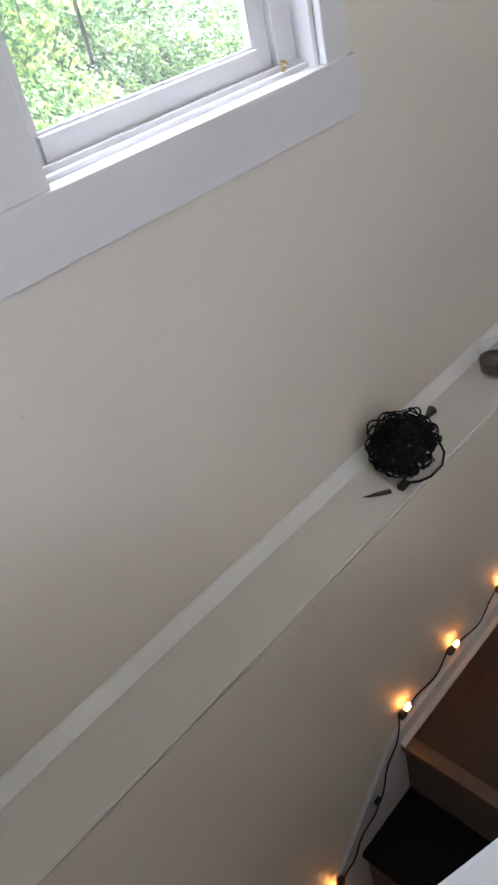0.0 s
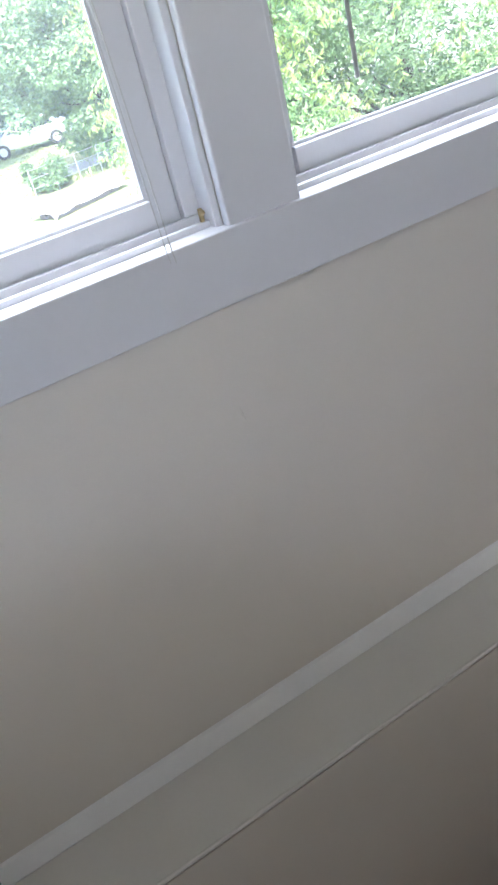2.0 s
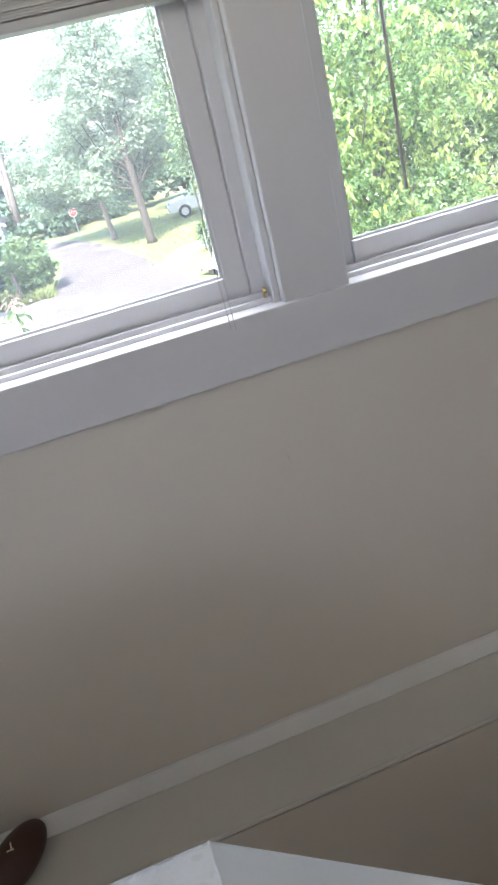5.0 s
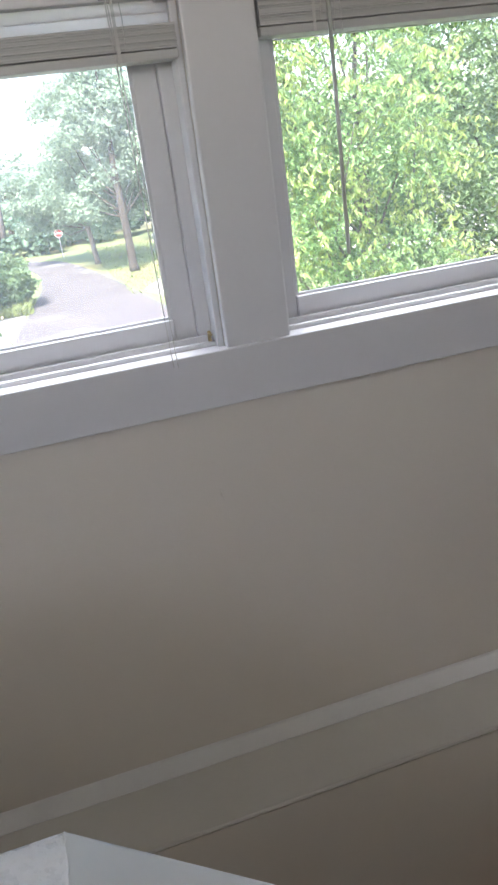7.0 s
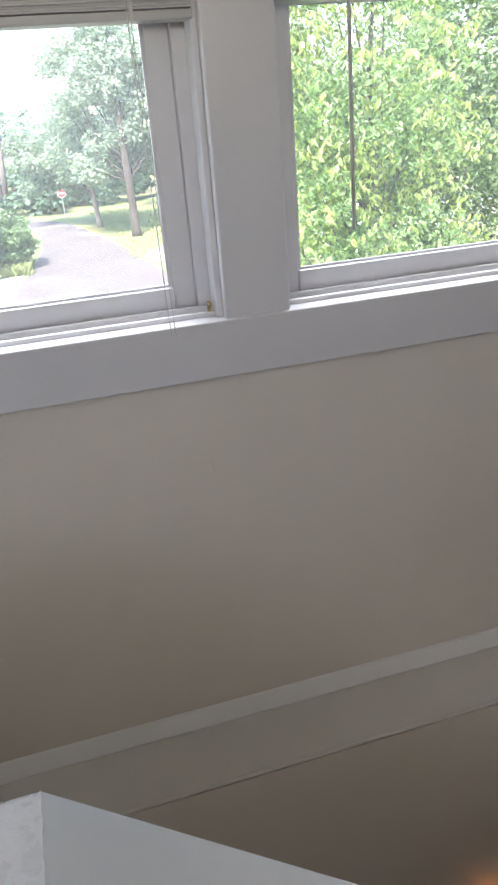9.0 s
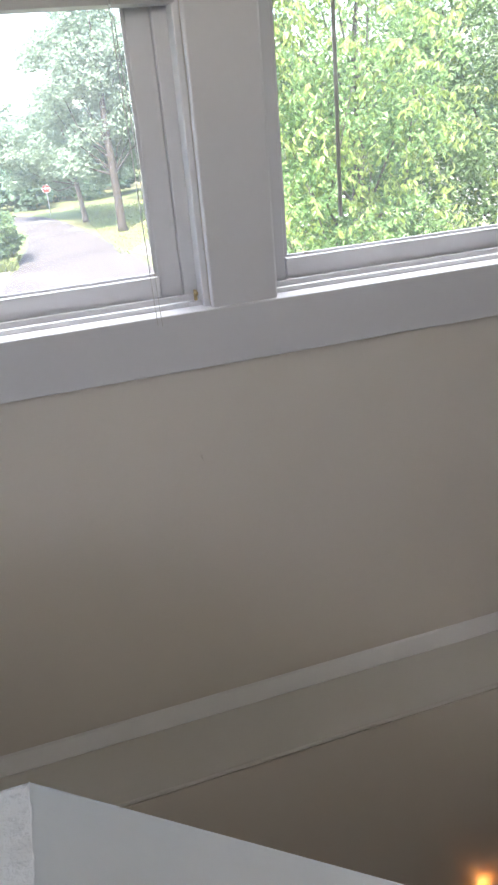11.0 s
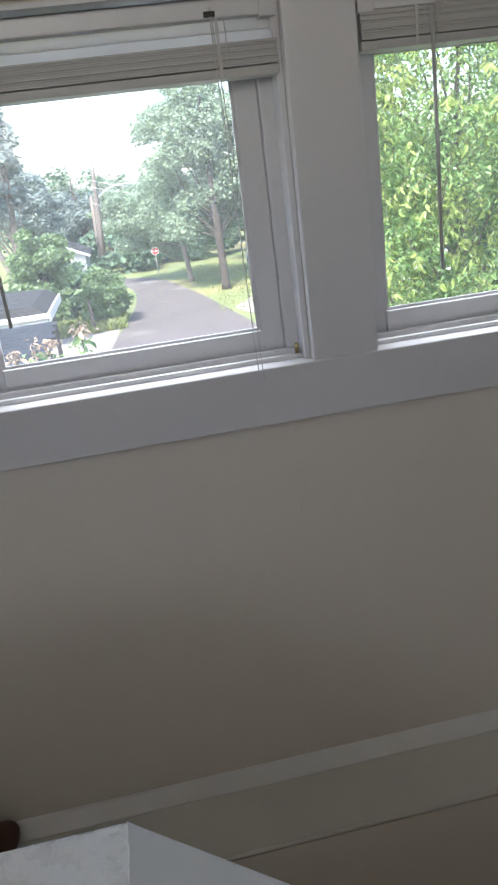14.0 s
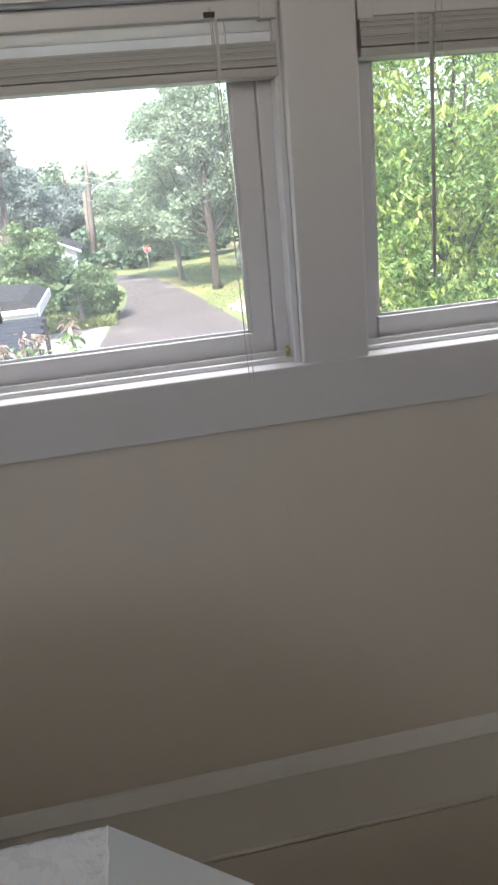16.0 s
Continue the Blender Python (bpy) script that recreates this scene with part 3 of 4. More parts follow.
road_l = curve([(-2.6, 8), (-1.6, 18), (-0.9, 23.8), (-0.45, 27), (0.0, 31), (0.05, 36), (-0.5, 39), (-2.5, 40.6), (-8, 41.6)])
road_r = curve([(4.2, 8), (4.0, 18), (3.5, 23.7), (3.2, 27), (2.88, 30.8), (1.97, 37.5), (1.15, 41), (-2.0, 44), (-8, 45.2)])
plain("road", flat_strip(road_l, road_r, GZ - 0.1, GZ + 0.02), ASPHALT, "worn grey asphalt lane bending away", "road")
plain("driveway", flat_strip(curve([(-12, 17.5), (-6, 20.0), (-2.6, 21.0), (-1.15, 20.6)]), curve([(-12, 22.5), (-6, 24.2), (-2.6, 25.0), (-0.8, 25.6)]), GZ - 0.1, GZ + 0.016), GRAVEL, "pale gravel driveway beside the lane", "driveway")
plain("pavement", flat_strip(curve([(3.9, 24.4), (5.0, 26.5), (7.5, 27.4), (14, 28)]), curve([(3.5, 26.2), (4.6, 28.4), (7.2, 29.2), (14, 30)]), GZ - 0.1, GZ + 0.026), GRAVEL, "pale concrete path across the lawn", "path")
plain("gravel_lot", flat_strip([(16, 22), (60, 30)], [(16, 44), (60, 60)], GZ - 0.1, GZ + 0.02), GRAVEL, "pale gravel lot behind the trees", "lot")


def unit(v):
    return v / (np.linalg.norm(v, axis=1)[:, None] + 1e-9)


def leaves(name, pos, size, rng, droop=0.35, fine=False, out=None, broad=0.22):
    """Leaf blades at the given points, each with its own turn, fold and size, facing outwards where told."""
    n = len(pos)
    a = rng.uniform(0, 2 * np.pi, n)
    tip = unit(np.stack([np.cos(a), np.sin(a), rng.normal(-droop, 0.45, n)], 1))
    face = rng.normal(0, 1, (n, 3)) * (0.5, 0.5, 0.35) + (0, 0, 1)
    if out is not None:
        face = out + rng.normal(0, 0.45, (n, 3)) + (0, 0, 0.35)
    side = unit(np.cross(tip, face))
    nrm = np.cross(side, tip)
    l = size * rng.uniform(0.55, 1.35, n)[:, None]
    w = l * broad * rng.uniform(0.78, 1.22, n)[:, None]
    fold = w * 0.35
    if fine:
        cols = [pos, pos + tip * l * 0.3 + side * w * 0.9 + nrm * fold, pos + tip * l * 0.65 + side * w * 0.75 + nrm * fold * 0.8, pos + tip * l - nrm * l * 0.12,
                pos + tip * l * 0.65 - side * w * 0.75 + nrm * fold * 0.8, pos + tip * l * 0.3 - side * w * 0.9 + nrm * fold]
        quads = np.array([(0, 1, 2, 3), (0, 3, 4, 5)])
    else:
        cols = [pos, pos + tip * l * 0.45 + side * w + nrm * fold, pos + tip * l, pos + tip * l * 0.45 - side * w + nrm * fold]
        quads = np.array([(0, 1, 2), (0, 2, 3)])
    k = len(cols)
    v = np.stack(cols, 1).reshape(-1, 3)
    f = (quads[None] + (np.arange(n) * k)[:, None, None]).reshape(-1, quads.shape[1])
    me = bpy.data.meshes.new(name)
    me.from_pydata(v.tolist(), [], f.tolist())
    return me


def crown_points(rng, centre, radii, clumps, n, spread=0.16):
    """Points on the outsides of many uneven clumps through a crown, and the way each one faces."""
    c = unit(rng.normal(0, 1, (clumps, 3)))
    c *= rng.uniform(0.25, 1.0, clumps)[:, None] ** 0.55
    c = c * radii + centre
    size = rng.uniform(0.55, 1.35, clumps) * spread * float(np.mean(radii))
    pick = rng.choice(clumps, n, p=size ** 2 / np.sum(size ** 2))
    d = unit(rng.normal(0, 1, (n, 3)))
    r = size[pick] * rng.uniform(0.45, 1.0, n) ** 0.5 * (1 + 0.22 * np.sin(d[:, 0] * 5 + pick) * np.sin(d[:, 2] * 6 + 2 * pick)) + np.abs(rng.normal(0, 0.10, n)) * size[pick]
    return c[pick] + d * r[:, None] * (1.2, 1.2, 0.85), c, d


def tree(name, label, base, height, trunk_r, centre, radii, clumps, n, size, material, seed, lean=(0, 0), bark=BARK, fine=False, droop=0.35, spread=0.16, limbs=26, broad=0.3, sprays=0, forked=False):
    rng = np.random.default_rng(seed)
    t = thing(name, label, "shrub" if "shrub" in name else "tree", (*base, GZ - 0.02))
    o = np.array((*base, GZ - 0.02))
    centre, radii = np.array(centre) - o, np.array(radii)
    pts, cl, out = crown_points(rng, centre, radii, clumps, n, spread)
    bm = bmesh.new()
    fork = np.array((lean[0] * 0.5, lean[1] * 0.5, height * 0.5))
    top = np.array((lean[0], lean[1], height * 0.92))
    line = [np.array((0, 0, 0)) + (fork - 0) * s + rng.normal(0, 0.03, 3) * trunk_r * (s > 0) for s in (0, 0.06, 0.3, 0.65, 1.0)]
    line += [fork + (top - fork) * s + rng.normal(0, 0.25, 3) * trunk_r for s in (0.35, 0.7, 1.0)]
    add_tube(bm, line, [trunk_r * q for q in (1.35, 1.05, 0.95, 0.85, 0.72, 0.5, 0.3, 0.12)], 10)
    if forked:
        arm = [fork * 0.2 + np.array((-q * 0.9, 0, q * height * 0.5)) + rng.normal(0, 0.04, 3) for q in (0, 0.12, 0.35, 0.65, 1.0)]
        add_tube(bm, arm, [trunk_r * q for q in (0.8, 0.75, 0.6, 0.45, 0.2)], 8)
    for q in cl[:limbs]:
        s = float(np.clip((q[2] / height - 0.25) * 0.9, 0.25, 0.85))
        root = fork * (s / 0.5) if s < 0.5 else fork + (top - fork) * (s - 0.5) * 2
        mid = root * 0.45 + q * 0.55 + np.array((0, 0, -0.06)) * np.linalg.norm(q - root) + rng.normal(0, 0.05, 3) * np.linalg.norm(q - root)
        r = trunk_r * (0.34 - 0.2 * s)
        add_tube(bm, [root, root * 0.7 + mid * 0.3, mid, q], [r, r * 0.8, r * 0.5, r * 0.15], 6)
    me = leaves("crown", pts, size, rng, droop, fine, out, broad)
    me.materials.append(material)
    cr = new("crown", me)
    cr.parent = t
    if sprays:
        # drooping outer twigs with paired young leaves
        tw = bmesh.new()
        at, way = [], []
        for i in rng.choice(np.flatnonzero(pts[:, 2] > centre[2] - 0.45 * radii[2]), sprays, replace=False):
            d = unit((out[i] + rng.normal(0, 0.3, 3) + (0, 0, 0.15))[None])[0]
            ln = rng.uniform(0.16, 0.36)
            q = [pts[i] + d * ln * s + np.array((0, 0, -0.42)) * ln * s * s for s in (0, 0.35, 0.7, 1.0)]
            add_tube(tw, q, [0.003, 0.0025, 0.002, 0.001], 4)
            for s in np.linspace(0.15, 1.0, 6):
                p = pts[i] + d * ln * s + np.array((0, 0, -0.42)) * ln * s * s
                for _ in range(2):
                    at.append(p)
                    way.append(d)
        part("twigs", tw, bark, t)["kind"] = "stuff"
        me = leaves("young_leaves", np.array(at), size * 1.28, rng, 1.15, True, np.array(way), 0.21)
        me.materials.append(LEAF_YOUNG)
        cr = new("young_leaves", me)
        cr.parent = t
        cr["label"] = "yellow-green drooping young leaves"
    part("trunk", bm, bark, t, smooth=True)
    return t


# trees close to the windows
tree("leafy_tree", "leafy tree with bright yellow-green drooping leaves", (3.5, 7.0), 6.2, 0.10, (2.62, 5.4, 0.35), (0.84, 1.2, 2.7), 62, 24000, 0.050, LEAF_NEAR, 3, (-0.3, -0.9), fine=True, droop=0.7, spread=0.20, limbs=16, bark=PALE_BARK, broad=0.25, sprays=1000)
tree("leafy_tree", "green tree with loose leaves hiding a pale lot", (7.4, 8.2), 5.2, 0.17, (5.6, 7.7, -0.3), (3.0, 1.6, 3.2), 135, 64000, 0.07, LEAF_MID, 5, (-1.0, -0.5), fine=True, droop=0.5, spread=0.17, limbs=20, broad=0.25, sprays=330)
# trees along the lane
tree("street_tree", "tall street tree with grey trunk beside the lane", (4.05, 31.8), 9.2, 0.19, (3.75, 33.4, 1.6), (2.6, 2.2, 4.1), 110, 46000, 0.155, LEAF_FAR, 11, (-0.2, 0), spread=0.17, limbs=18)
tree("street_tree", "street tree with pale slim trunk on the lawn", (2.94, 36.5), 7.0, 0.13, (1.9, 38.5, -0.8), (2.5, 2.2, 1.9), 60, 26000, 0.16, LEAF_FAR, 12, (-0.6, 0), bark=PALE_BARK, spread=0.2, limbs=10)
tree("street_tree", "broad green tree over the lawn beside parked car", (8.8, 27.0), 8.0, 0.20, (8.1, 26.5, -0.2), (3.0, 3.0, 3.7), 115, 40000, 0.15, LEAF_MID, 13, (-0.5, 0), spread=0.18, sprays=0)
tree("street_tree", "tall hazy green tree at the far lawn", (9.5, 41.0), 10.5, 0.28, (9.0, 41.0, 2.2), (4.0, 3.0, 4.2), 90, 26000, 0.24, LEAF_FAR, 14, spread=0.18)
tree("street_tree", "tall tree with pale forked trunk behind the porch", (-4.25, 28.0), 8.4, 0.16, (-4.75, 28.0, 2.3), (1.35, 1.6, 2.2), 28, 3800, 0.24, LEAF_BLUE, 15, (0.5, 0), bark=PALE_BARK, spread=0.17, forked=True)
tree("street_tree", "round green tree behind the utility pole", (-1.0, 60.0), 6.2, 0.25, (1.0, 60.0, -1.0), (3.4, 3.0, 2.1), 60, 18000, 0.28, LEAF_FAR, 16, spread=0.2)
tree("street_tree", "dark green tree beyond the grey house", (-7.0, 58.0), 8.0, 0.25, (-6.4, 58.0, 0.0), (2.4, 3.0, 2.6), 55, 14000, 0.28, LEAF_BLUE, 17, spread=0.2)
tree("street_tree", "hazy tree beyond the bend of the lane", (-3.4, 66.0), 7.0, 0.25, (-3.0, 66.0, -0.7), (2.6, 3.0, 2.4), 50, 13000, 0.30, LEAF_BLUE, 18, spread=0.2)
# shrubs
tree("roadside_shrub", "bright green shrub at the edge of the lane", (-1.15, 27.0), 1.9, 0.06, (-1.12, 26.6, -2.95), (0.85, 1.0, 0.95), 45, 8000, 0.14, LEAF_MID, 21, spread=0.27)
tree("roadside_shrub", "tall overgrown green shrub behind the porch", (-3.0, 24.0), 3.6, 0.08, (-3.05, 24.0, -1.75), (1.0, 1.2, 1.5), 50, 10000, 0.15, LEAF_MID, 22, spread=0.22)
tree("roadside_shrub", "dark green shrub beside the grey house", (-2.2, 29.0), 2.6, 0.07, (-2.2, 29.0, -2.9), (1.0, 1.0, 1.0), 40, 7000, 0.16, LEAF_DARK, 23, spread=0.25)
tree("roadside_shrub", "low bright shrub on the lawn near the path", (5.6, 25.6), 1.3, 0.05, (5.7, 25.6, -3.5), (0.8, 0.7, 0.55), 25, 3600, 0.13, LEAF_MID, 24, spread=0.28)


# a stand of trees closing the distance
def woodland(name, x0, x1, y, top, n, seed, material, label):
    rng = np.random.default_rng(seed)
    pts, outs = [], []
    xs = rng.uniform(x0, x1, int((x1 - x0) * 1.3))
    for x in xs:
        h = rng.uniform(0.55, 1.0) * (top - GZ)
        k = max(30, n // len(xs))
        c = np.array((x, y + rng.uniform(-4, 4), GZ + h * 0.55))
        p, _, d = crown_points(rng, c, np.array((1.7, 1.7, h * 0.46)), 14, k, 0.26)
        pts.append(p)
        outs.append(d)
    me = leaves(name, np.concatenate(pts), 0.42, rng, out=np.concatenate(outs), broad=0.3)
    me.materials.append(material)
    return tagged(new(name, me), label, "woods", kind="stuff")


woodland("distant_woods", -45, 50, 76, 4.2, 52000, 31, LEAF_DARK, "dark green woods closing the end of the street")
woodland("side_woods", 12, 60, 48, 4.0, 26000, 32, LEAF_DARK, "dense green trees behind the gravel lot")
woodland("roadside_thicket", -1.5, 16, 49.5, -1.2, 16000, 34, LEAF_DARK, "dark green thicket beyond the bend of the lane")
woodland("low_hedge", -14, -2.6, 31, -2.2, 9000, 33, LEAF_MID, "overgrown green hedge behind the porch")

# grass tufts by the drive
rng = np.random.default_rng(41)
p = np.stack([rng.uniform(-3.4, -0.6, 2600), rng.uniform(25.2, 27.4, 2600), np.full(2600, GZ)], 1)
me = leaves("tall_grass", p, 0.34, rng, droop=-1.6)
me.materials.append(BLADES)
tagged(new("tall_grass", me), "tall grass and weeds along the gravel edge", "grass", kind="stuff")
p = np.stack([rng.uniform(3.0, 9.0, 6000), rng.uniform(25.5, 44.0, 6000), np.full(6000, GZ)], 1)
me = leaves("lawn_grass", p, 0.09, rng, droop=-1.2)
me.materials.append(BLADES)
tagged(new("lawn_grass", me), "uneven sunlit lawn grass beside the lane", "grass", kind="stuff")


# reddish sprigs of the shrub below the window
def sprig(x, y, z, seed, label):
    rng = np.random.default_rng(seed)
    s = thing("sprig", label, "shrub", (x, y, GZ), group="sprigs below the window")
    h = z - GZ
    part("stem", tube([(0.1, 0.1, 0), (0.06, 0.02, h * 0.5), (0.02, 0, h * 0.85), (0, 0, h)], [0.014, 0.011, 0.007, 0.003], 6), BARK, s)
    k = 30
    pts = np.stack([rng.normal(0, 0.032, k), rng.normal(0, 0.032, k), h - np.abs(rng.normal(0, 0.075, k))], 1)
    me = leaves("foliage", pts, 0.055, rng, 0.5, True)
    me.materials.append(LEAF_RED)
    o = new("foliage", me)
    o.parent = s
    me = leaves("lower_foliage", pts - (0, 0, 0.13) + rng.normal(0, 0.04, pts.shape), 0.075, rng, 0.5, True)
    me.materials.append(LEAF_NEAR)
    o = new("lower_foliage", me)
    o.parent = s


for i, (x, z) in enumerate(((-1.18, -0.60), (-1.02, -0.53), (-0.93, -0.56), (-0.70, -0.46), (-1.30, -0.66))):
    sprig(x, 4.0, z, 50 + i, "tall shrub shoot tipped with reddish young leaves")


# ---- neighbouring houses ----
def house(name, label, x0, x1, y0, y1, eave, ridge, wall, roofm, windows=(), edge=FASCIA):
    h = thing(name, label, "house", ((x0 + x1) / 2, y0, GZ))
    w, d, e, r = (x1 - x0) / 2, y1 - y0, eave - GZ, ridge - GZ
    part("wall", prism([(-w, 0), (w, 0), (w, e), (0, r - 0.1), (-w, e)], "y", 0, d), wall, h)
    k = 0
    while 0.2 + k * 0.18 < e:
        part("clapboard", box(-w - 0.01, w + 0.01, -0.02, -0.001, 0.2 + k * 0.18, 0.2 + k * 0.18 + 0.17), wall, h)
        k += 1
    sl = (r - e) / w
    for s in (-1, 1):
        part("roof", prism([(0, r), (s * (w + 0.3), e - 0.3 * sl), (s * (w + 0.3), e - 0.3 * sl + 0.12), (0, r + 0.12)], "y", -0.3, d + 0.3), roofm, h)
        part("fascia", prism([(0, r - 0.02), (s * (w + 0.3), e - 0.3 * sl - 0.02), (s * (w + 0.3), e - 0.3 * sl + 0.13), (0, r + 0.13)], "y", -0.34, -0.301), edge, h)
    for wx, wz, ww, wh in windows:
        o = part("window", box(wx - ww / 2, wx + ww / 2, -0.06, -0.021, wz, wz + wh), FASCIA, h)
        part("pane", box(wx - ww / 2 + 0.07, wx + ww / 2 - 0.07, -0.066, -0.061, wz + 0.07, wz + wh - 0.07), DARK_GLASS, o)
    return h


house("house", "small grey gabled house behind the shrubs", -5.2, -2.35, 43, 48, -2.5, -1.85, SIDING, METAL_ROOF, ((0.3, 0.9, 0.7, 0.9), (-0.9, 0.9, 0.7, 0.9)), SIDING)
house("house", "pale house across the gravel lot", 24, 34, 56, 62, -1.0, 1.4, FASCIA, SHINGLE, ((-2.5, 1.0, 1.0, 1.3), (0.5, 1.0, 1.0, 1.3), (3, 1.0, 1.0, 1.3)))

# porch with a low roof
porch = thing("porch", "weathered porch with grey roof and white fascia", "porch", (-4.2, 13.2, GZ))
part("roof", prism([(-2.4, 2.86), (2.02, 2.66), (2.30, 2.50), (2.30, 2.44), (-2.4, 2.44)], "y", 0.2, 3.2), METAL_ROOF, porch, "weathered grey roof")
part("front_fascia", box(-2.4, 2.28, 0.12, 0.195, 2.26, 2.50), FASCIA, porch, "white fascia")
part("side_fascia", box(2.301, 2.34, 0.12, 3.2, 2.34, 2.52), FASCIA, porch, "white fascia")
part("gutter", tube([(-2.4, 0.07, 2.47), (2.3, 0.07, 2.45)], 0.05, 10), FASCIA, porch, "white gutter")
for px, py in ((2.1, 0.35), (2.1, 3.0), (0.4, 0.35), (-1.4, 0.35)):
    part("post", box(px - 0.05, px + 0.05, py - 0.05, py + 0.05, 0, 2.44, 0.005), POLE_WOOD, porch)
part("back_wall", box(-2.4, 1.9, 3.05, 3.15, 0, 2.44), SIDING, porch)
part("deck", box(-2.4, 2.2, 0.2, 3.05, 0, 0.25), POLE_WOOD, porch)

# shingled roof just below
shed = thing("shed", "low shed with dark blue-grey shingled roof", "shed", (-3.25, 8.6, GZ))
part("wall", box(-1.6, 1.45, 0.2, 2.6, 0, 2.20), SIDING, shed)
part("roof_deck", prism([(0.0, 2.22), (2.9, 2.60), (2.9, 2.54), (0.0, 2.16)], "x", -1.8, 1.62), SHINGLE, shed)
sh = mesh_of("shingle", box(-0.12, 0.118, -0.09, 0.10, -0.004, 0.004), SHINGLE)
for r in range(16):
    for c in range(14):
        yy = 0.06 + r * 0.178
        o = new("shingle", sh)
        o.parent = shed
        o.matrix_basis = pose(-1.68 + c * 0.24 + (0.12 if r % 2 else 0), yy, 2.228 + yy * 0.131 + random.uniform(0, 0.004), 7.46 - 1.6, 0, random.uniform(-1, 1))

# utility pole with lamp arm and cables
pole = thing("utility_pole", "leaning weathered wooden utility pole with lamp arm", "utility pole", (-1.55, 50, GZ))
part("shaft", tube([(0, 0, 0), (0.2, 0, 3.5), (0.31, 0, 5.4), (0.42, 0, 7.1)], [0.20, 0.17, 0.13, 0.07], 12), POLE_WOOD, pole, smooth=True)
part("second_shaft", tube([(-0.19, 0.35, 0), (-0.05, 0.35, 4.7)], [0.16, 0.12], 12), POLE_WOOD, pole, "pale shorter pole standing close", smooth=True)
part("lamp_arm", tube([(0.24, 0, 4.45), (0.9, 0, 4.95), (1.7, 0, 5.22), (2.9, 0, 5.2)], 0.04, 8), STEEL, pole)
part("lamp_head", box(2.75, 3.3, -0.13, 0.13, 5.1, 5.26, 0.04), STEEL, pole, "grey street lamp head")
cables = thing("power_cables", "thin pale cables strung across the street", "cable", (0, 0, 0))
for a, b, sag in (((-1.6, 50, 2.6), (7.0, 31, 1.35), 0.5), ((-1.6, 50, 1.6), (7.0, 31, 0.35), 0.5), ((-1.6, 50, 1.2), (7.2, 31, 0.0), 0.5), ((-1.6, 50, 0.2), (7, 32, -2.7), 0.3), ((-1.6, 50, 2.4), (-22, 30, 3.0), 0.6), ((-1.6, 50, 1.2), (-22, 30, 1.8), 0.6)):
    a, b = Vector(a), Vector(b)
    part("cable", tube([a.lerp(b, s) - Vector((0, 0, sag * 4 * s * (1 - s))) for s in (0, 0.15, 0.3, 0.45, 0.6, 0.75, 0.9, 1)], 0.014, 6), WIRE, cables)

# stop sign
sign = thing("stop_sign", "red octagonal stop sign on a steel post", "road sign", (1.6, 42.3, GZ))
part("post", box(-0.03, 0.03, -0.02, 0.02, 0, 1.6), STEEL, sign)
octa = lambda r: [(r * math.cos(radians(22.5 + 45 * k)), 1.30 + r * math.sin(radians(22.5 + 45 * k))) for k in range(8)]
part("rim", prism(octa(0.235), "y", -0.034, -0.024), SIGN_WHITE, sign)
plate = part("plate", prism(octa(0.21), "y", -0.042, -0.0345), SIGN_RED, sign, "red plate")
fc = bpy.data.curves.new("lettering", "FONT")
fc.body, fc.size, fc.align_x, fc.align_y, fc.extrude = "STOP", 0.15, "CENTER", "CENTER", 0.002
tmp = new("lettering_curve", fc)
dg = bpy.context.evaluated_depsgraph_get()
lm_ = bpy.data.meshes.new_from_object(tmp.evaluated_get(dg))
bpy.data.objects.remove(tmp)
lm_.materials.clear()
lm_.materials.append(SIGN_WHITE)
lo_ = new("lettering", lm_)
lo_.parent = plate
lo_.matrix_basis = pose(0, -0.046, 1.30, 90, 0, 0)

# stacked planks under a white tarp
stack = thing("plank_stack", "low grey stack of planks on the lawn", "planks", (5.5, 21.7, GZ))
stack.matrix_basis = pose(5.5, 21.7, GZ, 0, 0, 24)
for r in range(3):
    for c in range(5):
        part("plank", box(-1.35 + 0.05 * ((r * 3 + c) % 3), 1.3 + 0.04 * ((r + c) % 3), -0.42 + c * 0.17, -0.26 + c * 0.17, r * 0.13, r * 0.13 + 0.12, 0.008, 1), POLE_WOOD, stack)
bm = bmesh.new()
bmesh.ops.create_grid(bm, x_segments=40, y_segments=18, size=1.0)
for v in bm.verts:
    x, y = v.co.x * 1.55, v.co.y * 0.62
    drop = max(0.0, abs(y) - 0.46) * 1.6 + max(0.0, abs(x) - 1.4) * 1.2
    v.co = Vector((x, y, 0.42 - drop + 0.07 * noise.noise(Vector((x * 2.2, y * 3.1, 4.0)))))
bmesh.ops.solidify(bm, geom=list(bm.faces), thickness=0.006)
tarp = part("tarp", bm, FASCIA, smooth=True)
tarp.matrix_basis = pose(5.5, 21.7, GZ, 0, 0, 24)
tagged(tarp, "rumpled white tarp draped over the plank stack", "tarp")

# wooden fence post in the weeds
fp = thing("fence_post", "leaning weathered wooden fence post in the weeds", "post", (-1.68, 25.3, GZ))
part("post", tube([(0, 0, 0), (-0.03, 0, 0.6), (-0.06, 0, 1.15)], [0.06, 0.058, 0.05], 8), POLE_WOOD, fp)
# wire fence on the lawn
wf = thing("wire_fence", "low wire fence with steel posts on the lawn", "fence", (5.0, 25.0, GZ))
for k in range(5):
    part("post", tube([(k * 0.9, k * 0.25, 0), (k * 0.9, k * 0.25, 0.9)], 0.022, 8), STEEL, wf)
for z in (0.3, 0.6, 0.88):
    part("rail", tube([(0, 0, z), (3.6, 1.0, z)], 0.012, 6), STEEL, wf)


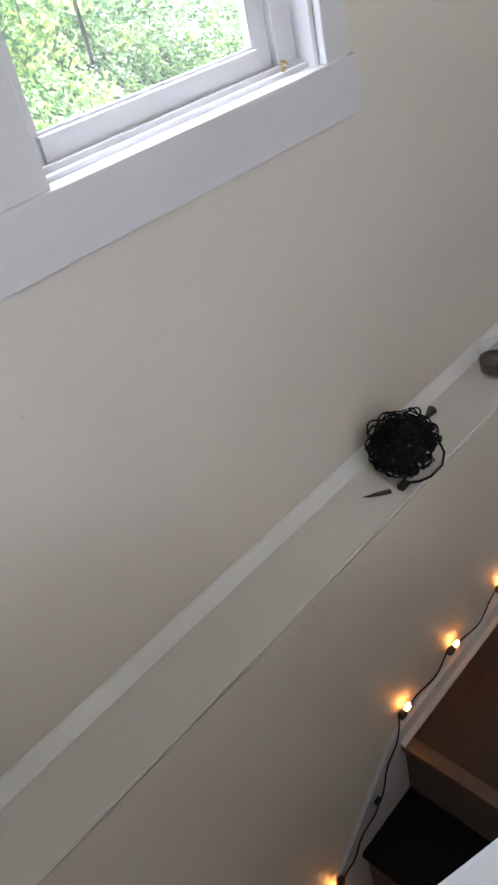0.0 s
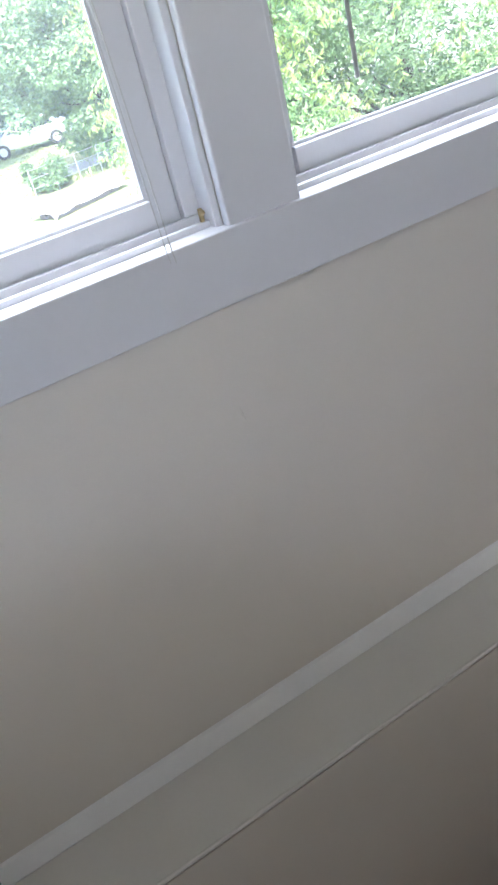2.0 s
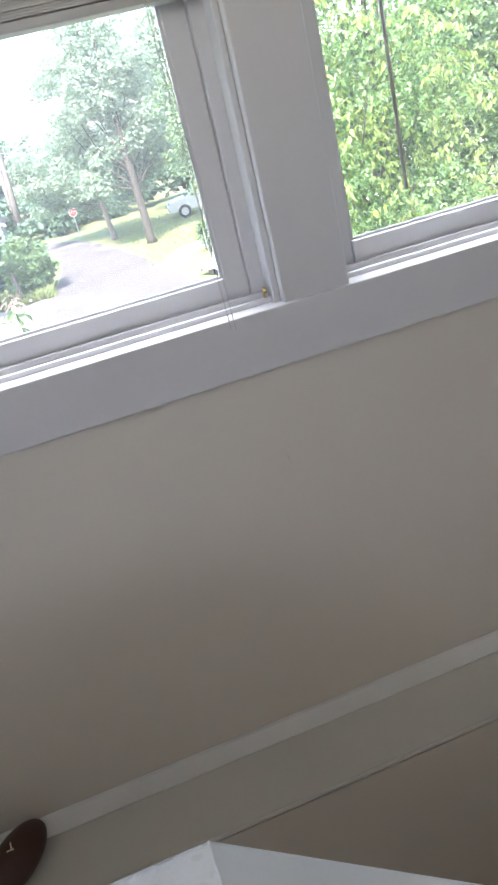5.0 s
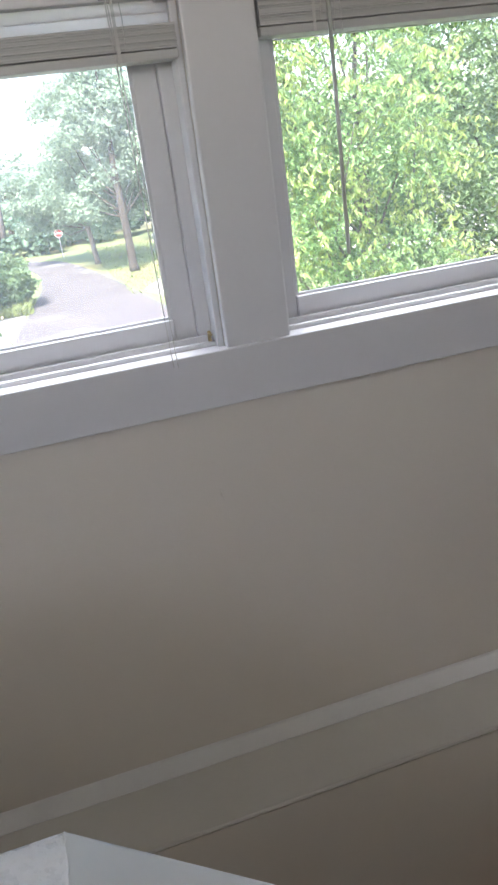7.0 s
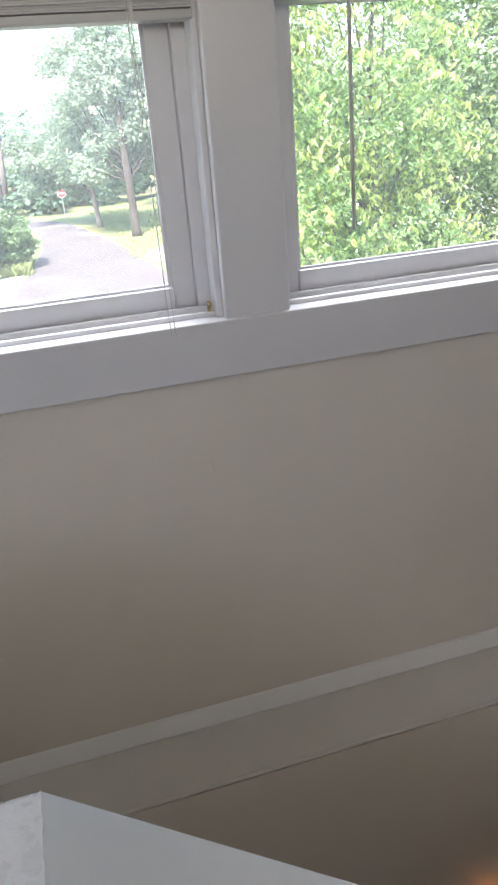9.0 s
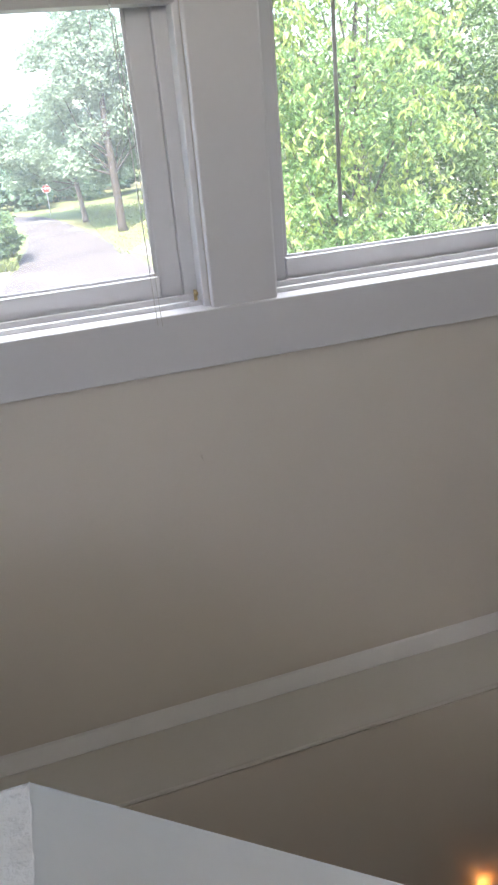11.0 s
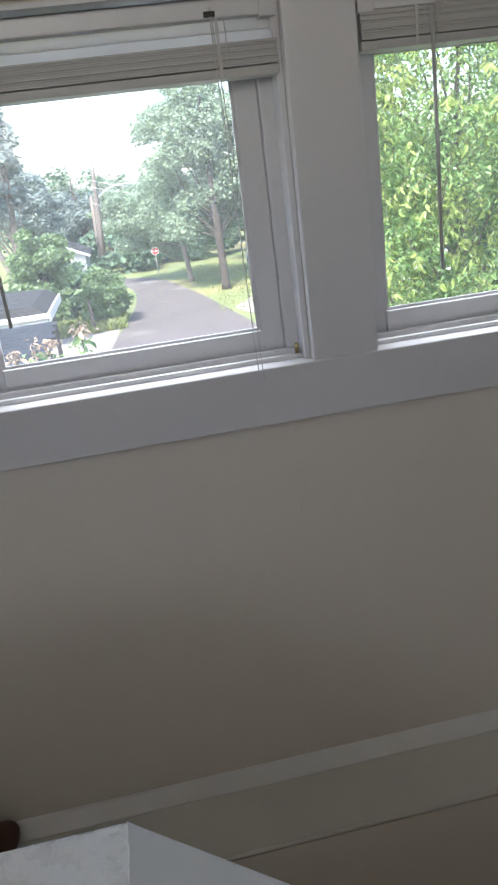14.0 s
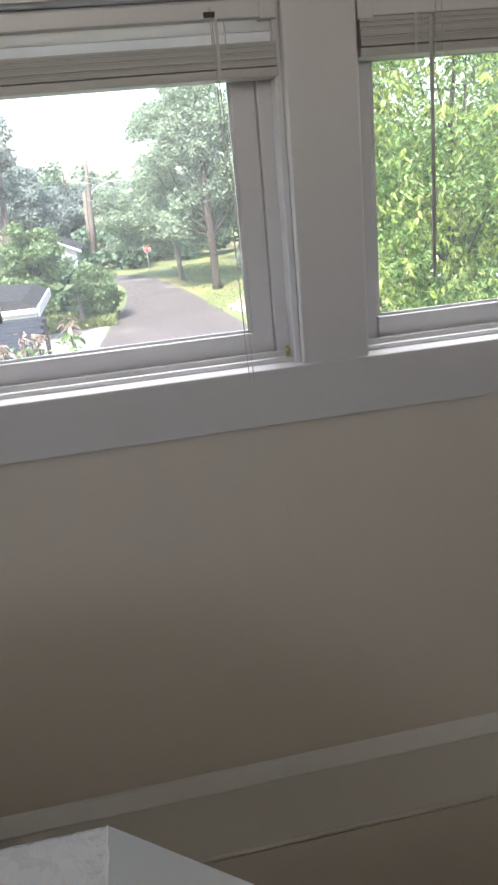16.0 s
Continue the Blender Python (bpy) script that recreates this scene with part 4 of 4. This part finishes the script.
def car(label, at, turn, paint):
    c = new("car")
    tagged(c, label, "car", group="parked cars")
    c.matrix_basis = pose(*at, 0, 0, turn)
    side = [(-2.15, 0.35), (2.1, 0.35), (2.2, 0.6), (2.05, 0.86), (1.2, 0.98), (0.55, 1.40), (-1.0, 1.44), (-1.7, 1.02), (-2.1, 0.95), (-2.22, 0.6)]
    part("body", prism(side, "y", -0.86, 0.86, 0.05), paint, c, smooth=False)
    for y in (-0.872, 0.868):
        part("side_window", prism([(-1.35, 1.0), (0.95, 1.0), (0.45, 1.34), (-0.92, 1.36)], "y", y, y + 0.004), DARK_GLASS, c)
    for x0, z0, x1, z1 in ((0.62, 1.36, 1.2, 1.02), (-1.08, 1.41, -1.66, 1.06)):
        dx, dz = x1 - x0, z1 - z0
        n = Vector((-dz, 0, dx)).normalized() * (-0.03 if x1 < 0 else 0.03)
        if n.z < 0:
            n = -n
        part("windscreen", prism([(x0, z0), (x1, z1), (x1 + n.x, z1 + n.z), (x0 + n.x, z0 + n.z)], "y", -0.74, 0.74), DARK_GLASS, c)
    for wx in (-1.3, 1.35):
        for wy in (-0.8, 0.8):
            w = part("wheel", lathe([(0.2, -0.11), (0.31, -0.11), (0.33, -0.08), (0.33, 0.08), (0.31, 0.11), (0.2, 0.11)], 20), RUBBER, c)
            w.matrix_basis = pose(wx, wy, 0.33, 90, 0, 0)
            part("rim", lathe([(0.19, -0.114), (0.20, -0.105), (0.20, 0.105), (0.19, 0.114)], 16), STEEL, w)
    for wy in (-0.6, 0.6):
        part("headlight", box(2.10, 2.17, wy - 0.18, wy + 0.18, 0.62, 0.76, 0.02), SIGN_WHITE, c)
        part("tail_light", box(-2.20, -2.14, wy - 0.16, wy + 0.16, 0.70, 0.86, 0.02), SIGN_RED, c)
    return c


car("silver car parked on the lawn beyond the street tree", (8.3, 38.0, GZ), 172, CAR_SILVER)
car("white car parked behind the leafy tree", (11.2, 23.4, GZ), 160, CAR_WHITE)

# ---- things in the stairwell ----
# lit string lights along the baseboard
lights = thing("string_lights", "lit string of warm bulbs on black cord along baseboard", "string lights")
SOCK = [(1.085, -0.209, -1.662), (0.787, -0.209, -1.660), (0.524, -0.209, -1.668), (0.150, -0.215, -2.032), (-0.068, -0.215, -2.282), (-0.308, -0.215, -2.492), (-0.56, -0.215, -2.74)]
BULBS = [(1.118, -0.213, -1.655), (0.824, -0.213, -1.650), (0.556, -0.213, -1.650), (0.110, -0.218, -2.064), (-0.108, -0.218, -2.306), (-0.350, -0.218, -2.516), (-0.60, -0.218, -2.765)]
for s, b in zip(SOCK, BULBS):
    s, b = Vector(s), Vector(b)
    d = (b - s).normalized()
    so = part("socket", tube([s - d * 0.014, s - d * 0.006, s + d * 0.010, s + d * 0.016], [0.008, 0.0115, 0.0115, 0.009], 12), SOCKET, lights, "black lamp socket", smooth=True)
    part("ridge", tube([s - d * 0.002, s + d * 0.003], 0.0135, 12), SOCKET, so)
    part("bulb", tube([s + d * 0.016, s + d * 0.022, s + d * 0.031, s + d * 0.038, s + d * 0.041], [0.005, 0.0072, 0.0078, 0.0052, 0.0015], 14), BULB, lights, "glowing warm bulb", smooth=True)
CLIP = Vector((0.358, -0.216, -1.895))
knots = [Vector(s) - (Vector(b) - Vector(s)).normalized() * 0.014 for s, b in zip(SOCK, BULBS)]
knots.insert(3, CLIP)
knots.insert(0, Vector((1.62, -0.208, -1.68)))
line = []
for i, (a, b) in enumerate(zip(knots, knots[1:])):
    for s in np.linspace(0, 1, 9)[: 9 if i == len(knots) - 2 else 8]:
        p = a.lerp(b, float(s))
        p.z -= 0.022 * 4 * s * (1 - s) * (1 + 0.5 * math.sin(i * 2.3))
        p.y += 0.006 * math.sin(s * 9 + i)
        line.append(p)
part("cord", tube(line, 0.0026, 7), CORD, lights, "black cord", smooth=True)
part("clip", box(CLIP.x - 0.012, CLIP.x + 0.012, CLIP.y - 0.006, CLIP.y + 0.008, CLIP.z - 0.008, CLIP.z + 0.008, 0.002), SOCKET, lights, "small black clip")

# tangled bundle of unlit lights on the ledge
rng = np.random.default_rng(7)
ball = thing("tangled_lights", "tangled bundle of dark green string lights on ledge", "string lights", (0.779, -0.108, LEDGE_Z))
for k in range(84):
    ax = Vector(rng.normal(0, 1, 3)).normalized()
    u = ax.orthogonal().normalized()
    w = ax.cross(u)
    off = Vector(rng.normal(0, 0.012, 3))
    r0, turns, ph = rng.uniform(0.050, 0.078), rng.uniform(0.6, 1.3), rng.uniform(0, 6.28)
    pts = []
    for s in np.linspace(0, 1, 60):
        a = ph + 2 * math.pi * turns * s
        r = r0 * (1 + 0.12 * math.sin(a * 3.1 + k) + 0.07 * math.sin(a * 7.3 + 2 * k))
        q = off + (u * math.cos(a) + w * math.sin(a)) * r + ax * (0.02 * math.sin(a * 2.3 + k))
        pts.append((q.x * 1.1, min(q.y * 0.95, 0.094), max(q.z * 0.82 + 0.066, 0.005)))
    part("cord", tube(pts, 0.0023, 5), CORD, ball, smooth=True)
core = bmesh.new()
bmesh.ops.create_icosphere(core, subdivisions=4, radius=0.080)
for v in core.verts:
    v.co *= 1 + 0.20 * noise.noise(v.co * 26) + 0.10 * noise.noise(v.co * 90)
    v.co = Vector((v.co.x * 1.05, v.co.y * 0.9, max(v.co.z * 0.8 + 0.062, 0.004)))
part("inner_coils", core, CORD, ball, "dense dark inner coils")
for k in range(26):
    d = Vector(rng.normal(0, 1, 3)).normalized()
    c = Vector((d.x * 0.086, d.y * 0.070, max(d.z * 0.064 + 0.066, 0.012)))
    e = c + d * 0.020
    e.z = max(e.z, 0.005)
    e.y = min(e.y, 0.092)
    part("mini_socket", tube([c, c.lerp(e, 0.6)], 0.0042, 6), SOCKET, ball)
    part("mini_bulb", tube([c.lerp(e, 0.6), c.lerp(e, 0.85), e], [0.0034, 0.003, 0.0008], 6), JAR_GLASS if k % 3 else CORD_WHITE, ball, "clear mini bulb")
part("loop", tube([(-0.075, -0.062, 0.016), (-0.05, -0.080, 0.01), (-0.02, -0.092, 0.008), (0.03, -0.094, 0.010), (0.055, -0.085, 0.03), (0.07, -0.06, 0.05)], 0.0034, 6), CORD, ball)
part("plug", tube([(0.112, 0.002, 0.070), (0.118, 0.002, 0.071), (0.146, 0.004, 0.074), (0.149, 0.004, 0.074)], [0.004, 0.006, 0.014, 0.011], 10), SOCKET, ball, "dark plug sticking out")
part("plug_lead", tube([(0.06, 0.0, 0.08), (0.09, 0.0, 0.078), (0.12, 0.002, 0.071)], 0.003, 6), CORD, ball)
part("end_plug", box(-0.096, -0.066, -0.062, -0.042, 0.001, 0.016, 0.003), SOCKET, ball, "dark end plug")
spike = thing("light_stake", "small dark pointed stake lying on the ledge", "stake", (0.641, -0.123, LEDGE_Z + 0.006))
part("blade", tube([(0.026, -0.022, 0), (0.0, 0.0, 0), (-0.028, 0.024, 0)], [0.006, 0.0055, 0.001], 6), SOCKET, spike)

# candle in a glass
candle = thing("jar_candle", "brown candle in a clear glass jar on ledge", "candle", (1.260, -0.100, LEDGE_Z))
gl = part("jar", lathe([(0.034, 0.0), (0.041, 0.004), (0.050, 0.085), (0.0485, 0.085), (0.0395, 0.008), (0.0, 0.007)], 28), JAR_GLASS, candle, "clear glass jar", smooth=True)
gl.visible_shadow = False
part("wax", lathe([(0.0, 0.0085), (0.0388, 0.0085), (0.0435, 0.043), (0.042, 0.046), (0.0, 0.044)], 28), WAX, candle, "brown wax", smooth=True)
part("wick", tube([(0, 0, 0.044), (0.001, 0, 0.052)], 0.0012, 6), SOCKET, candle)

# small leather ball
fb = thing("toy_football", "small dark brown leather football resting on ledge", "ball", (-0.800, -0.084, LEDGE_Z + 0.043))
prof = [(max(0.0006, 0.043 * math.cos(a) ** 1.0), 0.082 * math.sin(a) * (1 + 0.04 * abs(math.sin(a)))) for a in np.linspace(-math.pi / 2, math.pi / 2, 25)]
bmf = lathe(prof, 28)
b_ = part("ball_body", bmf, LEATHER, fb, smooth=True)
tilt = Matrix.Rotation(radians(-37), 4, "Z") @ Matrix.Rotation(radians(90), 4, "X")
b_.matrix_basis = tilt
for k, (u, v, a, l) in enumerate(((-0.016, -0.004, 60, 0.014), (-0.009, 0.002, -55, 0.016), (-0.001, -0.002, 62, 0.016), (0.007, 0.003, -50, 0.014), (0.015, 0.006, 40, 0.011))):
    m = part("mark", box(-l / 2, l / 2, -0.0012, 0.0012, -0.001, 0.0012), PALE_MARK, fb, "pale stamped mark")
    m.matrix_basis = Matrix.Rotation(radians(28), 4, "X") @ Matrix.Rotation(radians(53), 4, "Z") @ Matrix.Translation((u, v, 0.0428)) @ Matrix.Rotation(radians(a), 4, "Z")
